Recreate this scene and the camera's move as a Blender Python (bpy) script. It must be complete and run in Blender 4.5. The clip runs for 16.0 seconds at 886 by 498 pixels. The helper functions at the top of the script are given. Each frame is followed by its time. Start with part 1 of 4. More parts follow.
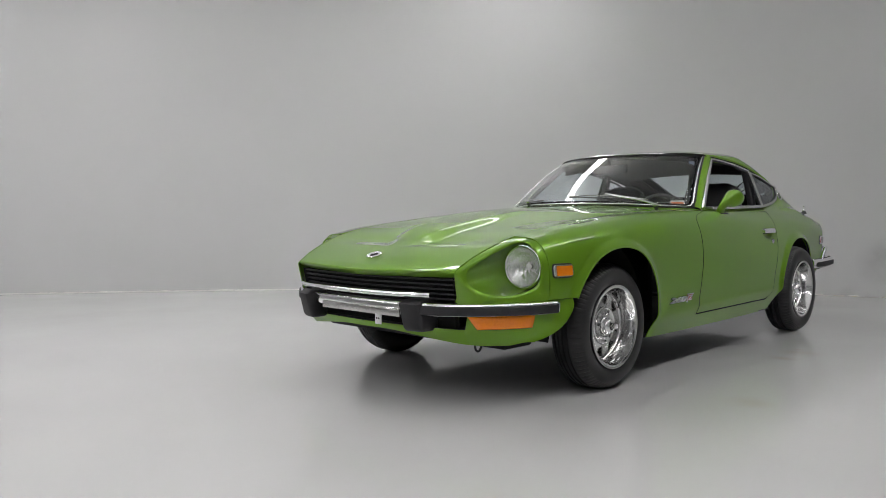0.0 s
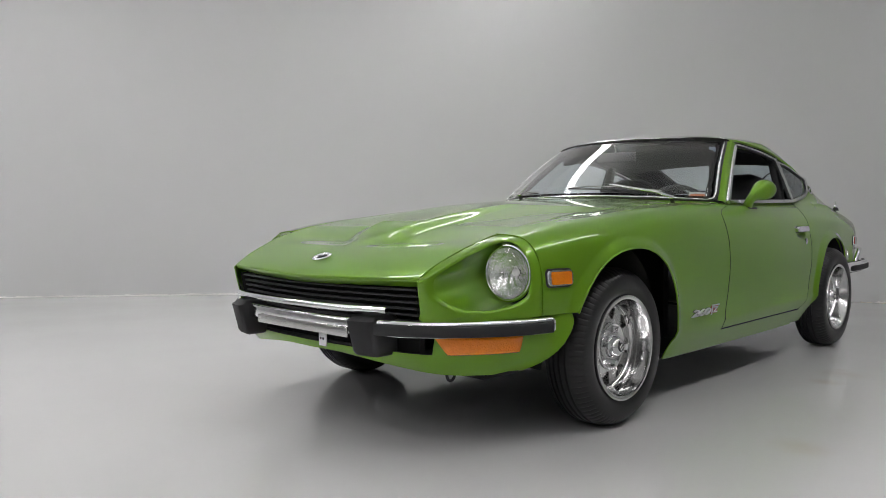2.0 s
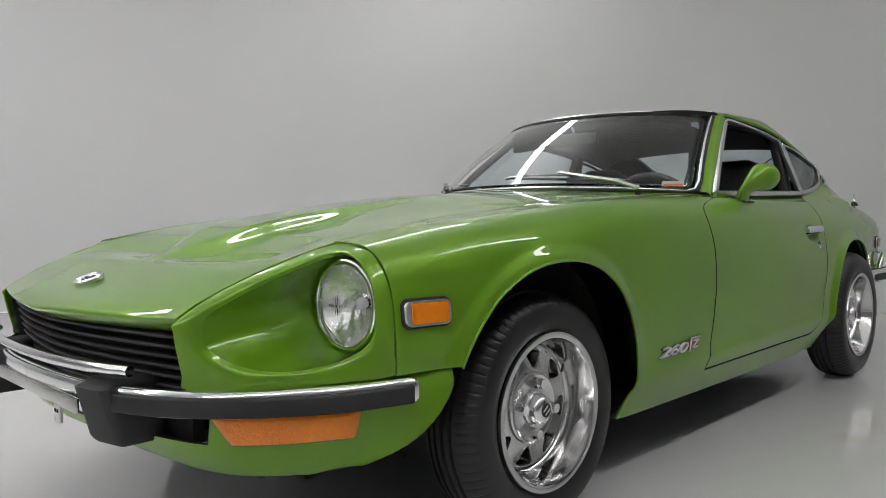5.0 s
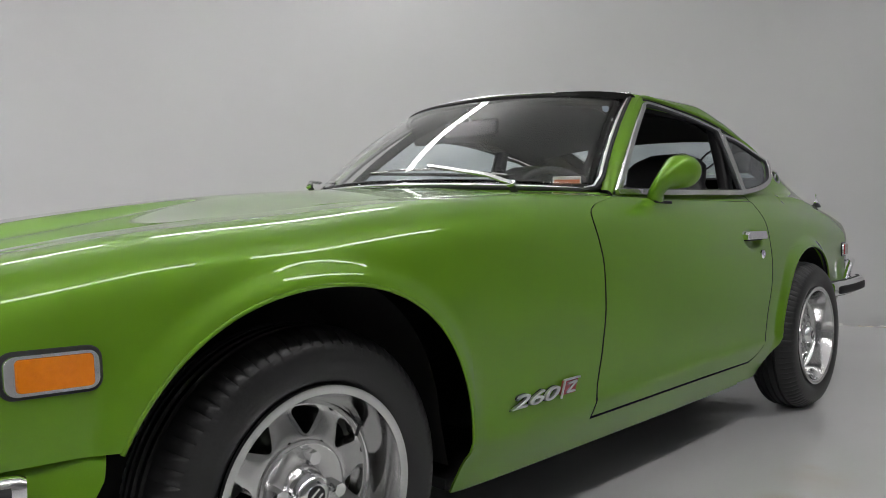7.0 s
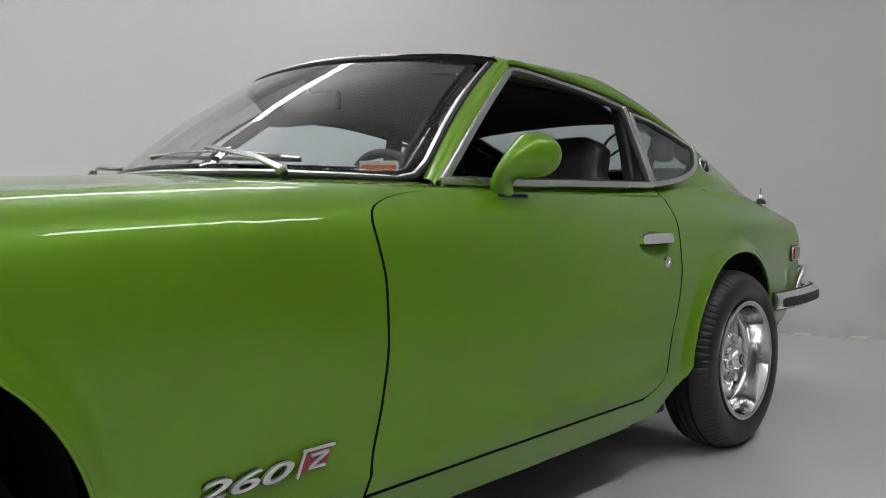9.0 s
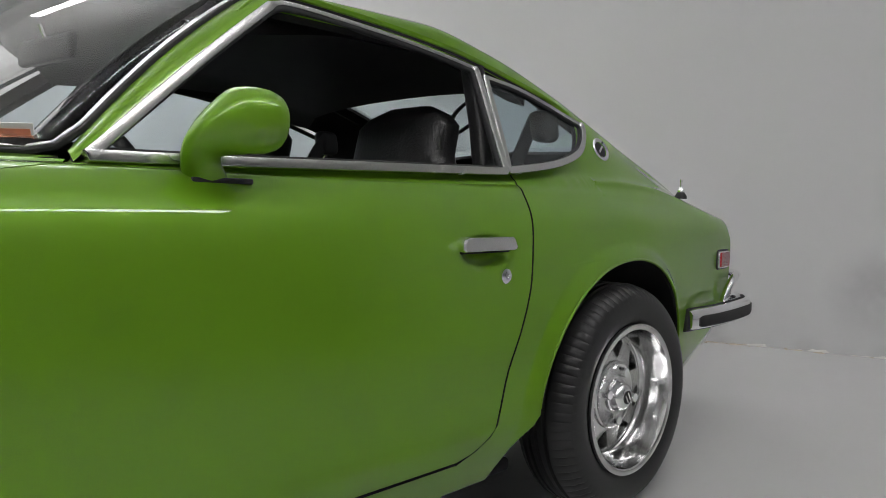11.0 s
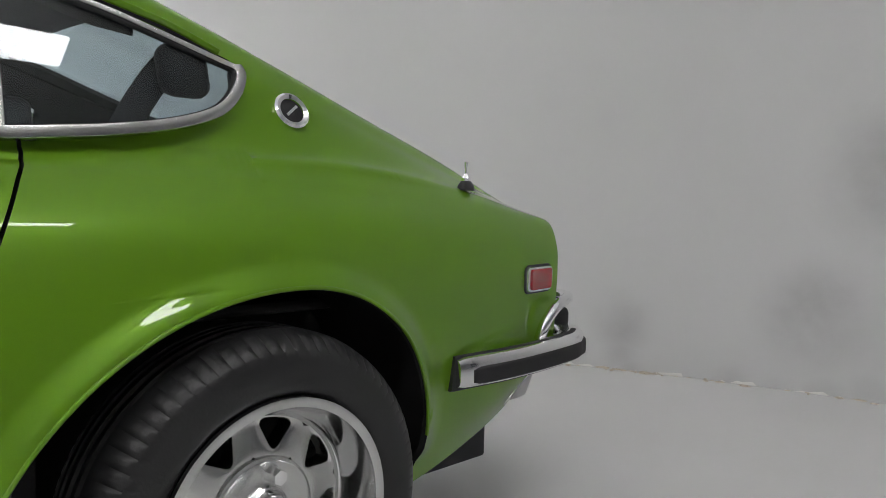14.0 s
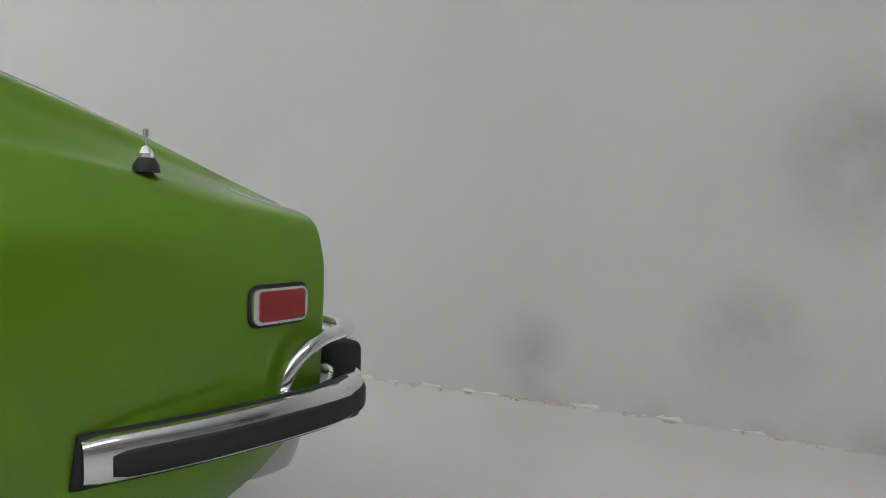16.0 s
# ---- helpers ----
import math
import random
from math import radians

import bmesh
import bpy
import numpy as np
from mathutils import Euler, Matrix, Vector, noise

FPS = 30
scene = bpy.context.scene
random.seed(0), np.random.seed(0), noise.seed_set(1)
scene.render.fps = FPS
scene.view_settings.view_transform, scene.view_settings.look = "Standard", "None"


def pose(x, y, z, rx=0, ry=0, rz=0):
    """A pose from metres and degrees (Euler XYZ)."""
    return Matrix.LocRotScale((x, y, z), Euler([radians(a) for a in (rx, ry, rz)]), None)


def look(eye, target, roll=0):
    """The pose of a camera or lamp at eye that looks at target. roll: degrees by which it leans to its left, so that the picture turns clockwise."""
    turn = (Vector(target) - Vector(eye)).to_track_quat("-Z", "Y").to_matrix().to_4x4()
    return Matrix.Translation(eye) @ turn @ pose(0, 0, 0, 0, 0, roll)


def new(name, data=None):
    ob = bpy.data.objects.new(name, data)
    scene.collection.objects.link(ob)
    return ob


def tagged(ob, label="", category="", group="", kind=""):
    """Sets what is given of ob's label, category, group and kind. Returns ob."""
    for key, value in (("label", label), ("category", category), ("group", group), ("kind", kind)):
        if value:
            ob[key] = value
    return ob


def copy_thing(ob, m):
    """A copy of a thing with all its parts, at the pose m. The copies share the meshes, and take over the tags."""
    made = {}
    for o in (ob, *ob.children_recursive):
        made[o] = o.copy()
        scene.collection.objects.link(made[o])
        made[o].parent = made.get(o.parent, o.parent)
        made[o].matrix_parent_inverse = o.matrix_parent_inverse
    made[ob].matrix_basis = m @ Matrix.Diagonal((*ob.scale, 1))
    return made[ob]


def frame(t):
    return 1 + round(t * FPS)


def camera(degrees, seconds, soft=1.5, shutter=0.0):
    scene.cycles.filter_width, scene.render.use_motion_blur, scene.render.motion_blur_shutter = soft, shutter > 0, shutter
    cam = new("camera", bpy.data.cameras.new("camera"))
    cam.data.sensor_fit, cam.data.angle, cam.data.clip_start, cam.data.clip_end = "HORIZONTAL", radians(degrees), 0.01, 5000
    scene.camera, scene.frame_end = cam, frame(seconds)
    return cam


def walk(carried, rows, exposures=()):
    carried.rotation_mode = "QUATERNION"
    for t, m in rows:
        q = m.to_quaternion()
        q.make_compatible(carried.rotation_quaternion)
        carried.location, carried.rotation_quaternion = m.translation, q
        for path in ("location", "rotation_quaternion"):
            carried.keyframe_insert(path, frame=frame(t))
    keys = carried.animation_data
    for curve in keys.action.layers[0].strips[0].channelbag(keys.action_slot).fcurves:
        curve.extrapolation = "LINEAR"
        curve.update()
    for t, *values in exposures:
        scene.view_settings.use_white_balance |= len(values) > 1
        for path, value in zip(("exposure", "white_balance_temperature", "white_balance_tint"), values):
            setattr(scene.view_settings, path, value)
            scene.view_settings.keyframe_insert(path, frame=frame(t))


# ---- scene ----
cam = camera(62.0, 16.0, soft=0.5)
PATH = [
    (0, (-2.841, -2.484, 0.789), (-1.426, -1.073, 0.705), -0.4),
    (0.5, (-2.701, -2.381, 0.795), (-1.287, -0.969, 0.708), -0.3),
    (1, (-2.567, -2.279, 0.776), (-1.151, -0.87, 0.692), -0.4),
    (1.5, (-2.421, -2.184, 0.755), (-1.006, -0.774, 0.676), -0.4),
    (2, (-2.287, -2.096, 0.759), (-0.871, -0.687, 0.678), -0.3),
    (2.5, (-2.147, -2.011, 0.747), (-0.729, -0.602, 0.67), -0.4),
    (3, (-1.997, -1.931, 0.744), (-0.58, -0.522, 0.667), -0.4),
    (5.5, (-1.205, -1.745, 0.751), (0.199, -0.323, 0.679), -0.9),
    (6, (-1.027, -1.733, 0.756), (0.376, -0.309, 0.686), -0.9),
    (6.5, (-0.861, -1.727, 0.752), (0.543, -0.304, 0.686), -1.0),
    (7, (-0.698, -1.721, 0.749), (0.709, -0.301, 0.683), -0.9),
    (7.5, (-0.536, -1.733, 0.757), (0.867, -0.309, 0.685), -0.8),
    (8, (-0.365, -1.735, 0.762), (1.034, -0.309, 0.677), -0.5),
    (8.5, (-0.18, -1.721, 0.754), (1.22, -0.295, 0.677), -0.7),
    (11, (0.712, -1.664, 0.779), (2.113, -0.244, 0.65), 1.0),
    (11.5, (0.876, -1.663, 0.784), (2.275, -0.24, 0.655), 1.0),
    (12, (1.049, -1.665, 0.781), (2.445, -0.239, 0.654), 1.0),
    (12.5, (1.222, -1.658, 0.777), (2.621, -0.234, 0.655), 0.9),
    (13, (1.386, -1.652, 0.776), (2.786, -0.229, 0.655), 0.8),
    (13.5, (1.555, -1.638, 0.769), (2.957, -0.218, 0.646), 0.9),
    (14, (1.733, -1.628, 0.779), (3.131, -0.203, 0.646), 1.2),
    (14.5, (1.900, -1.616, 0.779), (3.295, -0.189, 0.645), 1.3),
    (15, (2.070, -1.609, 0.78), (3.464, -0.181, 0.644), 1.4),
    (15.5, (2.272, -1.57, 0.782), (3.676, -0.153, 0.641), 1.7),
    (16, (2.435, -1.563, 0.769), (3.845, -0.15, 0.642), 1.5),
]
walk(cam, [(t, look(eye, target, roll)) for t, eye, target, roll in PATH], [(0.0, -0.08), (3.0, -0.06), (7.0, 0.0), (11.0, 0.14), (16.0, 0.2)])

# ---- light ----
world = bpy.data.worlds.new("world")
scene.world = world
world.use_nodes = True
world.node_tree.nodes["Background"].inputs[0].default_value = (0.8, 0.85, 0.9, 1)
world.node_tree.nodes["Background"].inputs[1].default_value = 0.05
scene.view_settings.exposure = 0.0


# ---- materials ----
def material(name, base, rough=0.5, metal=0.0, coat=0.0, **more):
    m = bpy.data.materials.new(name)
    m.use_nodes = True
    b = m.node_tree.nodes["Principled BSDF"]
    b.inputs["Base Color"].default_value = (*base, 1)
    b.inputs["Roughness"].default_value = rough
    b.inputs["Metallic"].default_value = metal
    b.inputs["Coat Weight"].default_value = coat
    b.inputs["Coat Roughness"].default_value = 0.03
    for key, value in more.items():
        b.inputs[key.replace("_", " ")].default_value = value
    return m


def vary(m, scale, amount, bump=0.0, bump_scale=60.0, rough=0.0, stretch=(1, 1, 1)):
    """Uneven colour, gloss and fine relief from noise in object space."""
    nt = m.node_tree
    b = nt.nodes["Principled BSDF"]
    co = nt.nodes.new("ShaderNodeTexCoord")
    mp = nt.nodes.new("ShaderNodeMapping")
    mp.inputs["Scale"].default_value = stretch
    nt.links.new(co.outputs["Object"], mp.inputs["Vector"])
    n = nt.nodes.new("ShaderNodeTexNoise")
    n.inputs["Scale"].default_value = scale
    n.inputs["Detail"].default_value = 5
    nt.links.new(mp.outputs["Vector"], n.inputs["Vector"])
    if amount:
        mix = nt.nodes.new("ShaderNodeMix")
        mix.data_type = "RGBA"
        base = b.inputs["Base Color"].default_value[:]
        mix.inputs["A"].default_value = (*[c * (1 - amount) for c in base[:3]], 1)
        mix.inputs["B"].default_value = (*[min(1, c * (1 + amount)) for c in base[:3]], 1)
        nt.links.new(n.outputs["Fac"], mix.inputs["Factor"])
        nt.links.new(mix.outputs["Result"], b.inputs["Base Color"])
    if rough:
        r = nt.nodes.new("ShaderNodeMapRange")
        r0 = b.inputs["Roughness"].default_value
        r.inputs["To Min"].default_value, r.inputs["To Max"].default_value = max(0, r0 - rough), min(1, r0 + rough)
        nt.links.new(n.outputs["Fac"], r.inputs["Value"])
        nt.links.new(r.outputs["Result"], b.inputs["Roughness"])
    if bump:
        n2 = nt.nodes.new("ShaderNodeTexNoise")
        n2.inputs["Scale"].default_value = bump_scale
        n2.inputs["Detail"].default_value = 4
        nt.links.new(mp.outputs["Vector"], n2.inputs["Vector"])
        bp = nt.nodes.new("ShaderNodeBump")
        bp.inputs["Strength"].default_value = bump
        bp.inputs["Distance"].default_value = 0.004
        nt.links.new(n2.outputs["Fac"], bp.inputs["Height"])
        nt.links.new(bp.outputs["Normal"], b.inputs["Normal"])
    return m


PAINT = vary(material("green_metallic_paint", (0.152, 0.325, 0.015), 0.40, 0.30, 1.0, Specular_IOR_Level=0.08, Coat_IOR=1.44), 900, 0.12)
BLACK = vary(material("black_rubber", (0.022, 0.022, 0.024), 0.62), 30, 0.3, 0.15, 300)
TYRE = vary(material("tyre_rubber", (0.020, 0.020, 0.0208), 0.42), 9, 0.2, 0.08, 200, 0.06)
GAP = material("dark_gap", (0.008, 0.008, 0.008), 0.9)
VINYL = vary(material("black_vinyl", (0.014, 0.014, 0.015), 0.42), 20, 0.3, 0.35, 160)
CHROME = vary(material("chrome", (0.88, 0.88, 0.89), 0.1, 1.0), 12, 0.06, 0, 1, 0.05)
TRIM = vary(material("brushed_trim", (0.60, 0.60, 0.59), 0.26, 1.0), 10, 0.05, 0, 1, 0.04)
ALLOY = vary(material("polished_alloy", (0.62, 0.62, 0.62), 0.12, 1.0), 25, 0.05, 0, 90, 0.05)
AMBER = vary(material("amber_lens", (1.0, 0.25, 0.003), 0.18, 0, 0.5), 90, 0.15, 0.6, 170)
RED = vary(material("red_lens", (0.34, 0.008, 0.012), 0.15, 0, 0.6), 60, 0.2, 0.4, 220)
WHITE = vary(material("white_plastic", (0.72, 0.72, 0.70), 0.5), 30, 0.06)
BOWL = vary(material("lamp_bowl", (0.96, 0.96, 0.95), 0.13, 0.85), 60, 0.1, 0.6, 110)
CAST = vary(material("machined_alloy", (0.68, 0.68, 0.675), 0.24, 1.0), 9, 0.05)
GREYPAINT = vary(material("silver_grey_paint", (0.50, 0.50, 0.49), 0.35, 0.3), 30, 0.06)
SATIN = vary(material("satin_chrome", (0.92, 0.92, 0.92), 0.24, 1.0), 30, 0.06, 0, 1, 0.05)
GLASS = material("clear_glass", (1, 1, 1), 0.0, 0, 0, Transmission_Weight=1.0, IOR=1.45)
TINT = material("blue_tinted_glass", (0.80, 0.90, 0.94), 0.0, 0, 0, Transmission_Weight=1.0, IOR=1.45)
WALL = vary(material("grey_wall_paint", (0.62, 0.62, 0.625), 0.75), 0.8, 0.04, 0.1, 40)
FLOOR = vary(material("grey_epoxy_floor", (0.64, 0.64, 0.64), 0.11), 1.2, 0.05, 0.02, 25, 0.05)
HALL = vary(material("mid_grey_paint", (0.68, 0.68, 0.68), 0.7), 0.8, 0.05, 0.1, 40)


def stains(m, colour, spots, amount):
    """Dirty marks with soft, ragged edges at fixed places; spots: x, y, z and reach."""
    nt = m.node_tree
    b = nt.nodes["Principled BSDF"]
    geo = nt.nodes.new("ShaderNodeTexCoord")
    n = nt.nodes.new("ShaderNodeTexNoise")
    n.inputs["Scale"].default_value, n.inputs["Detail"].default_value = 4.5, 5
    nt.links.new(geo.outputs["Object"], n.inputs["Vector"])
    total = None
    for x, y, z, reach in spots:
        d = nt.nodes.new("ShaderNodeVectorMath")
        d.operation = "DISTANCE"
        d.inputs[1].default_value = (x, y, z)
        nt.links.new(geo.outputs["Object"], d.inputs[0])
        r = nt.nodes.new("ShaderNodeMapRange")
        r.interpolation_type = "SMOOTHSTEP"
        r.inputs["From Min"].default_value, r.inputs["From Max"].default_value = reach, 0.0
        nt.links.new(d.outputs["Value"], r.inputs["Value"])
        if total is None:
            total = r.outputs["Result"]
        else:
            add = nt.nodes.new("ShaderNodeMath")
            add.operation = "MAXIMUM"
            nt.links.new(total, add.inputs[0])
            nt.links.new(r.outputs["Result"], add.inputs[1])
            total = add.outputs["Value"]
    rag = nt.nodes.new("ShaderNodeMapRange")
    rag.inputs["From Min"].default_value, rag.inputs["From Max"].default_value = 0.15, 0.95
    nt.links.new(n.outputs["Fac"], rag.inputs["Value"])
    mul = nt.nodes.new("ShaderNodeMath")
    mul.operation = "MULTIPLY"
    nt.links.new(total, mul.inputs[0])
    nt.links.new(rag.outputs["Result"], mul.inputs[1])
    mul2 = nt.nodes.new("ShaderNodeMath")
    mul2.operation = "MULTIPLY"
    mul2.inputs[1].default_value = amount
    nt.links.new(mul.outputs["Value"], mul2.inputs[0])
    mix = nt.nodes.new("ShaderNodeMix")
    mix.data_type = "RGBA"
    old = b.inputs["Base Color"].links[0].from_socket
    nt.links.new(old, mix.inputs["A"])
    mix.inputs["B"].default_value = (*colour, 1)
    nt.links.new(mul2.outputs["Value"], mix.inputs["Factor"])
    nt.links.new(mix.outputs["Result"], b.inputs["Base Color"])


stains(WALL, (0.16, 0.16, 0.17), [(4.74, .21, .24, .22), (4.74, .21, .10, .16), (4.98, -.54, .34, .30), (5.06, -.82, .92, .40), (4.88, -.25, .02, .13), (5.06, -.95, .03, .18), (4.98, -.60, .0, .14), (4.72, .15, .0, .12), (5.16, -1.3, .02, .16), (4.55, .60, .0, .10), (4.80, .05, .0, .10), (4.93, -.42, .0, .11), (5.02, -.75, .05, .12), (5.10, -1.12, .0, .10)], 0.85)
stains(FLOOR, (0.50, 0.36, 0.22), [(1.47, -1.01, 0, .16), (1.25, -1.00, 0, .10), (0.18, -1.25, 0, .14), (1.57, -.96, 0, .06)], 0.50)
CEIL = vary(material("white_ceiling", (0.82, 0.82, 0.82), 0.85), 0.7, 0.03)


def glowing(name, colour, strength):
    m = bpy.data.materials.new(name)
    m.use_nodes = True
    b = m.node_tree.nodes["Principled BSDF"]
    b.inputs["Base Color"].default_value = (0.8, 0.8, 0.8, 1)
    b.inputs["Emission Color"].default_value = (*colour, 1)
    b.inputs["Emission Strength"].default_value = strength
    return m


TUBE = glowing("lit_tube", (1.0, 0.985, 0.985), 15.0)


# ---- mesh helpers ----
def obj(name, verts, faces, mat, parent=None, label="", smooth=True):
    me = bpy.data.meshes.new(name)
    me.from_pydata([tuple(v) for v in verts], [], faces)
    for m in mat if isinstance(mat, (list, tuple)) else (mat,):
        me.materials.append(m)
    bm = bmesh.new()
    bm.from_mesh(me)
    bmesh.ops.remove_doubles(bm, verts=bm.verts, dist=0.0002)
    bmesh.ops.recalc_face_normals(bm, faces=bm.faces)
    bm.to_mesh(me)
    bm.free()
    if smooth:
        me.polygons.foreach_set("use_smooth", [True] * len(me.polygons))
        me.set_sharp_from_angle(angle=radians(38))
    ob = new(name, me)
    if parent:
        ob.parent = parent
    if label:
        tagged(ob, label)
    return ob


def part(name, bm, mat, parent, label=""):
    """Link a bmesh as one mesh object under a thing or a part."""
    me = bpy.data.meshes.new(name)
    bmesh.ops.recalc_face_normals(bm, faces=bm.faces)
    bm.to_mesh(me)
    bm.free()
    me.materials.append(mat)
    me.polygons.foreach_set("use_smooth", [True] * len(me.polygons))
    me.set_sharp_from_angle(angle=radians(38))
    ob = new(name, me)
    ob.parent = parent
    if label:
        tagged(ob, label)
    return ob


def grid(rows, close_u=False, close_v=False):
    """Verts and faces of a grid of points, rows by columns."""
    rows = [list(r) for r in rows]
    nr, nc = len(rows), len(rows[0])
    verts = [p for r in rows for p in r]
    faces = []
    for i in range(nr if close_u else nr - 1):
        for j in range(nc if close_v else nc - 1):
            a, b = i % nr, (i + 1) % nr
            c, d = j % nc, (j + 1) % nc
            faces.append((a * nc + c, a * nc + d, b * nc + d, b * nc + c))
    return verts, faces


def join(*pieces):
    verts, faces = [], []
    for v, f in pieces:
        n = len(verts)
        verts += list(v)
        faces += [tuple(i + n for i in q) for q in f]
    return verts, faces


def flip(piece):
    """The mirror image on the other side of the car."""
    v, f = piece
    return [(p[0], -p[1], p[2]) for p in v], [tuple(reversed(q)) for q in f]


def spline(points, n=40, closed=False):
    """A smooth line through points."""
    p = [Vector(q) for q in points]
    if closed:
        p = [p[-1]] + p + [p[0], p[1]]
    else:
        p = [2 * p[0] - p[1]] + p + [2 * p[-1] - p[-2]]
    spans = len(p) - 3
    out = []
    for k in range(n if closed else n + 1):
        s = k * spans / n
        i = min(int(s), spans - 1)
        t = s - i
        a, b, c, d = p[i : i + 4]
        out.append(0.5 * (2 * b + (c - a) * t + (2 * a - 5 * b + 4 * c - d) * t * t + (3 * b - a - 3 * c + d) * t ** 3))
    return out


def sweep(path, profile, up=(0, 0, 1), closed=False, caps=True):
    """A profile of (side, up) offsets carried along a line."""
    path = [Vector(p) for p in path]
    n = len(path)
    rows = []
    for i, p in enumerate(path):
        a, b = (path[(i - 1) % n], path[(i + 1) % n]) if closed else (path[max(i - 1, 0)], path[min(i + 1, n - 1)])
        t = (b - a).normalized()
        side = t.cross(Vector(up))
        side = side.normalized() if side.length > 1e-5 else Vector((1, 0, 0))
        u = side.cross(t).normalized()
        rows.append([p + side * x + u * y for x, y in profile])
    v, f = grid(rows, closed, True)
    if caps and not closed:
        m = len(profile)
        f = f + [tuple(range(m)), tuple(range((n - 1) * m, n * m))[::-1]]
    return v, f


def ring(r, n=10, squash=1.0):
    return [(r * math.cos(2 * math.pi * k / n), r * squash * math.sin(2 * math.pi * k / n)) for k in range(n)]


def slab(w, h, c=0.25, n=3):
    """A rounded rectangle as a profile, w by h, corner c of the smaller side."""
    r = c * min(w, h)
    out = []
    for cx, cy, a0 in ((w / 2 - r, h / 2 - r, 0), (-w / 2 + r, h / 2 - r, 90), (-w / 2 + r, -h / 2 + r, 180), (w / 2 - r, -h / 2 + r, 270)):
        for k in range(n + 1):
            a = radians(a0 + 90 * k / n)
            out.append((cx + r * math.cos(a), cy + r * math.sin(a)))
    return out


def box(x0, x1, y0, y1, z0, z1, bevel=0.0, seg=2):
    bm = bmesh.new()
    bmesh.ops.create_cube(bm, size=1)
    for v in bm.verts:
        v.co = ((x0 + x1) / 2 + v.co.x * (x1 - x0), (y0 + y1) / 2 + v.co.y * (y1 - y0), (z0 + z1) / 2 + v.co.z * (z1 - z0))
    if bevel:
        bmesh.ops.bevel(bm, geom=bm.edges[:], offset=bevel, segments=seg, profile=0.5, affect="EDGES")
    return bm


def lathe(profile, n=48):
    """Turn (radius, along) pairs round the y axis."""
    rows = []
    for k in range(n):
        a = 2 * math.pi * k / n
        rows.append([(r * math.cos(a), y, r * math.sin(a)) for r, y in profile])
    return grid(rows, True, False)


def lerp(a, b, t):
    return a + (b - a) * t


def ease(x, a, b):
    t = min(1, max(0, (x - a) / (b - a)))
    return t * t * (3 - 2 * t)


def crisp(ob, angle=9.0):
    """Join coincident points and keep free edges, and folds past an angle, sharp under smooth shading."""
    bm = bmesh.new()
    bm.from_mesh(ob.data)
    bmesh.ops.remove_doubles(bm, verts=bm.verts, dist=2e-4)
    for e in bm.edges:
        e.smooth = not e.is_boundary and e.calc_face_angle(0) < angle
    bm.to_mesh(ob.data)
    bm.free()


# ---- the room ----
def structure(ob, label):
    return tagged(ob, label, kind="structure")


ROOM_H = 4.4
LAMP_Z = 3.54
FLOOR_Z = 0.0205
CURVE = [(-7.0, 10.7), (-3.6, 8.35), (-0.62, 6.32), (1.70, 4.41), (3.2, 2.9), (4.15, 1.5), (4.60, 0.55), (4.86, -0.11), (5.09, -0.93), (5.5, -2.6), (6.0, -4.4), (6.6, -6.5)]
plan = [(p.x, p.y) for p in spline([(x, y, 0) for x, y in CURVE], 90)]
v, f = grid([[(x, y, z) for z in [ROOM_H * k / 12 for k in range(13)]] for x, y in plan])
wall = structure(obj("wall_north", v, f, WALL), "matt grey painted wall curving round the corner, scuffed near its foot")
crisp(wall)
m = wall.modifiers.new("thick", "SOLIDIFY")
m.thickness, m.offset = 0.2, 0
fl = obj("floor", *grid([[(x, y, FLOOR_Z) for y in np.linspace(-12, 12, 25)] for x in np.linspace(-14, 8, 23)]), FLOOR)
structure(fl, "glossy light grey epoxy floor with faint stains")
ce = obj("ceiling", *grid([[(x, y, ROOM_H) for y in (-12, 12)] for x in (-14, 8)]), CEIL)
structure(ce, "plain pale grey ceiling")
for name, x0, x1, y0, y1 in (("wall_south", -14, 8, -12.2, -12), ("wall_west", -14.2, -14, -12, 12), ("wall_far", -14, -6.5, 10.6, 10.8), ("wall_east", 6.5, 8, -6.6, -6.4)):
    structure(part(name, box(x0, x1, y0, y1, 0, ROOM_H), WALL if name == "wall_west" else HALL, None), "plain grey painted wall")

# ragged foot of the wall: an uneven bead of filler where it meets the floor
foot = []
for i, (p, q) in enumerate(zip(plan, plan[1:])):
    for k in range(14):
        t = k / 14
        foot.append(Vector((lerp(p[0], q[0], t), lerp(p[1], q[1], t), FLOOR_Z)))
inward = Vector((-0.75, -0.65, 0)).normalized()
rows = []
for p in foot:
    r = 0.5 + noise.noise(p * 9.0) * 0.5 + 0.35 * noise.noise(p * 31.0)
    h, d = 0.005 + 0.016 * max(0, r), 0.103 + 0.012 * max(0, 0.3 + noise.noise(p * 17.0 + Vector((3, 1, 5))))
    rows.append([p + inward * 0.09 + Vector((0, 0, h)), p + inward * (d - 0.002) + Vector((0, 0, h * 0.9)), p + inward * d + Vector((0, 0, 0.001))])
bead = obj("baseboard", *grid(rows), vary(material("pale_filler", (0.80, 0.79, 0.77), 0.8), 14, 0.2, 0.5, 90))
structure(bead, "thin ragged pale filler bead along the wall's foot")


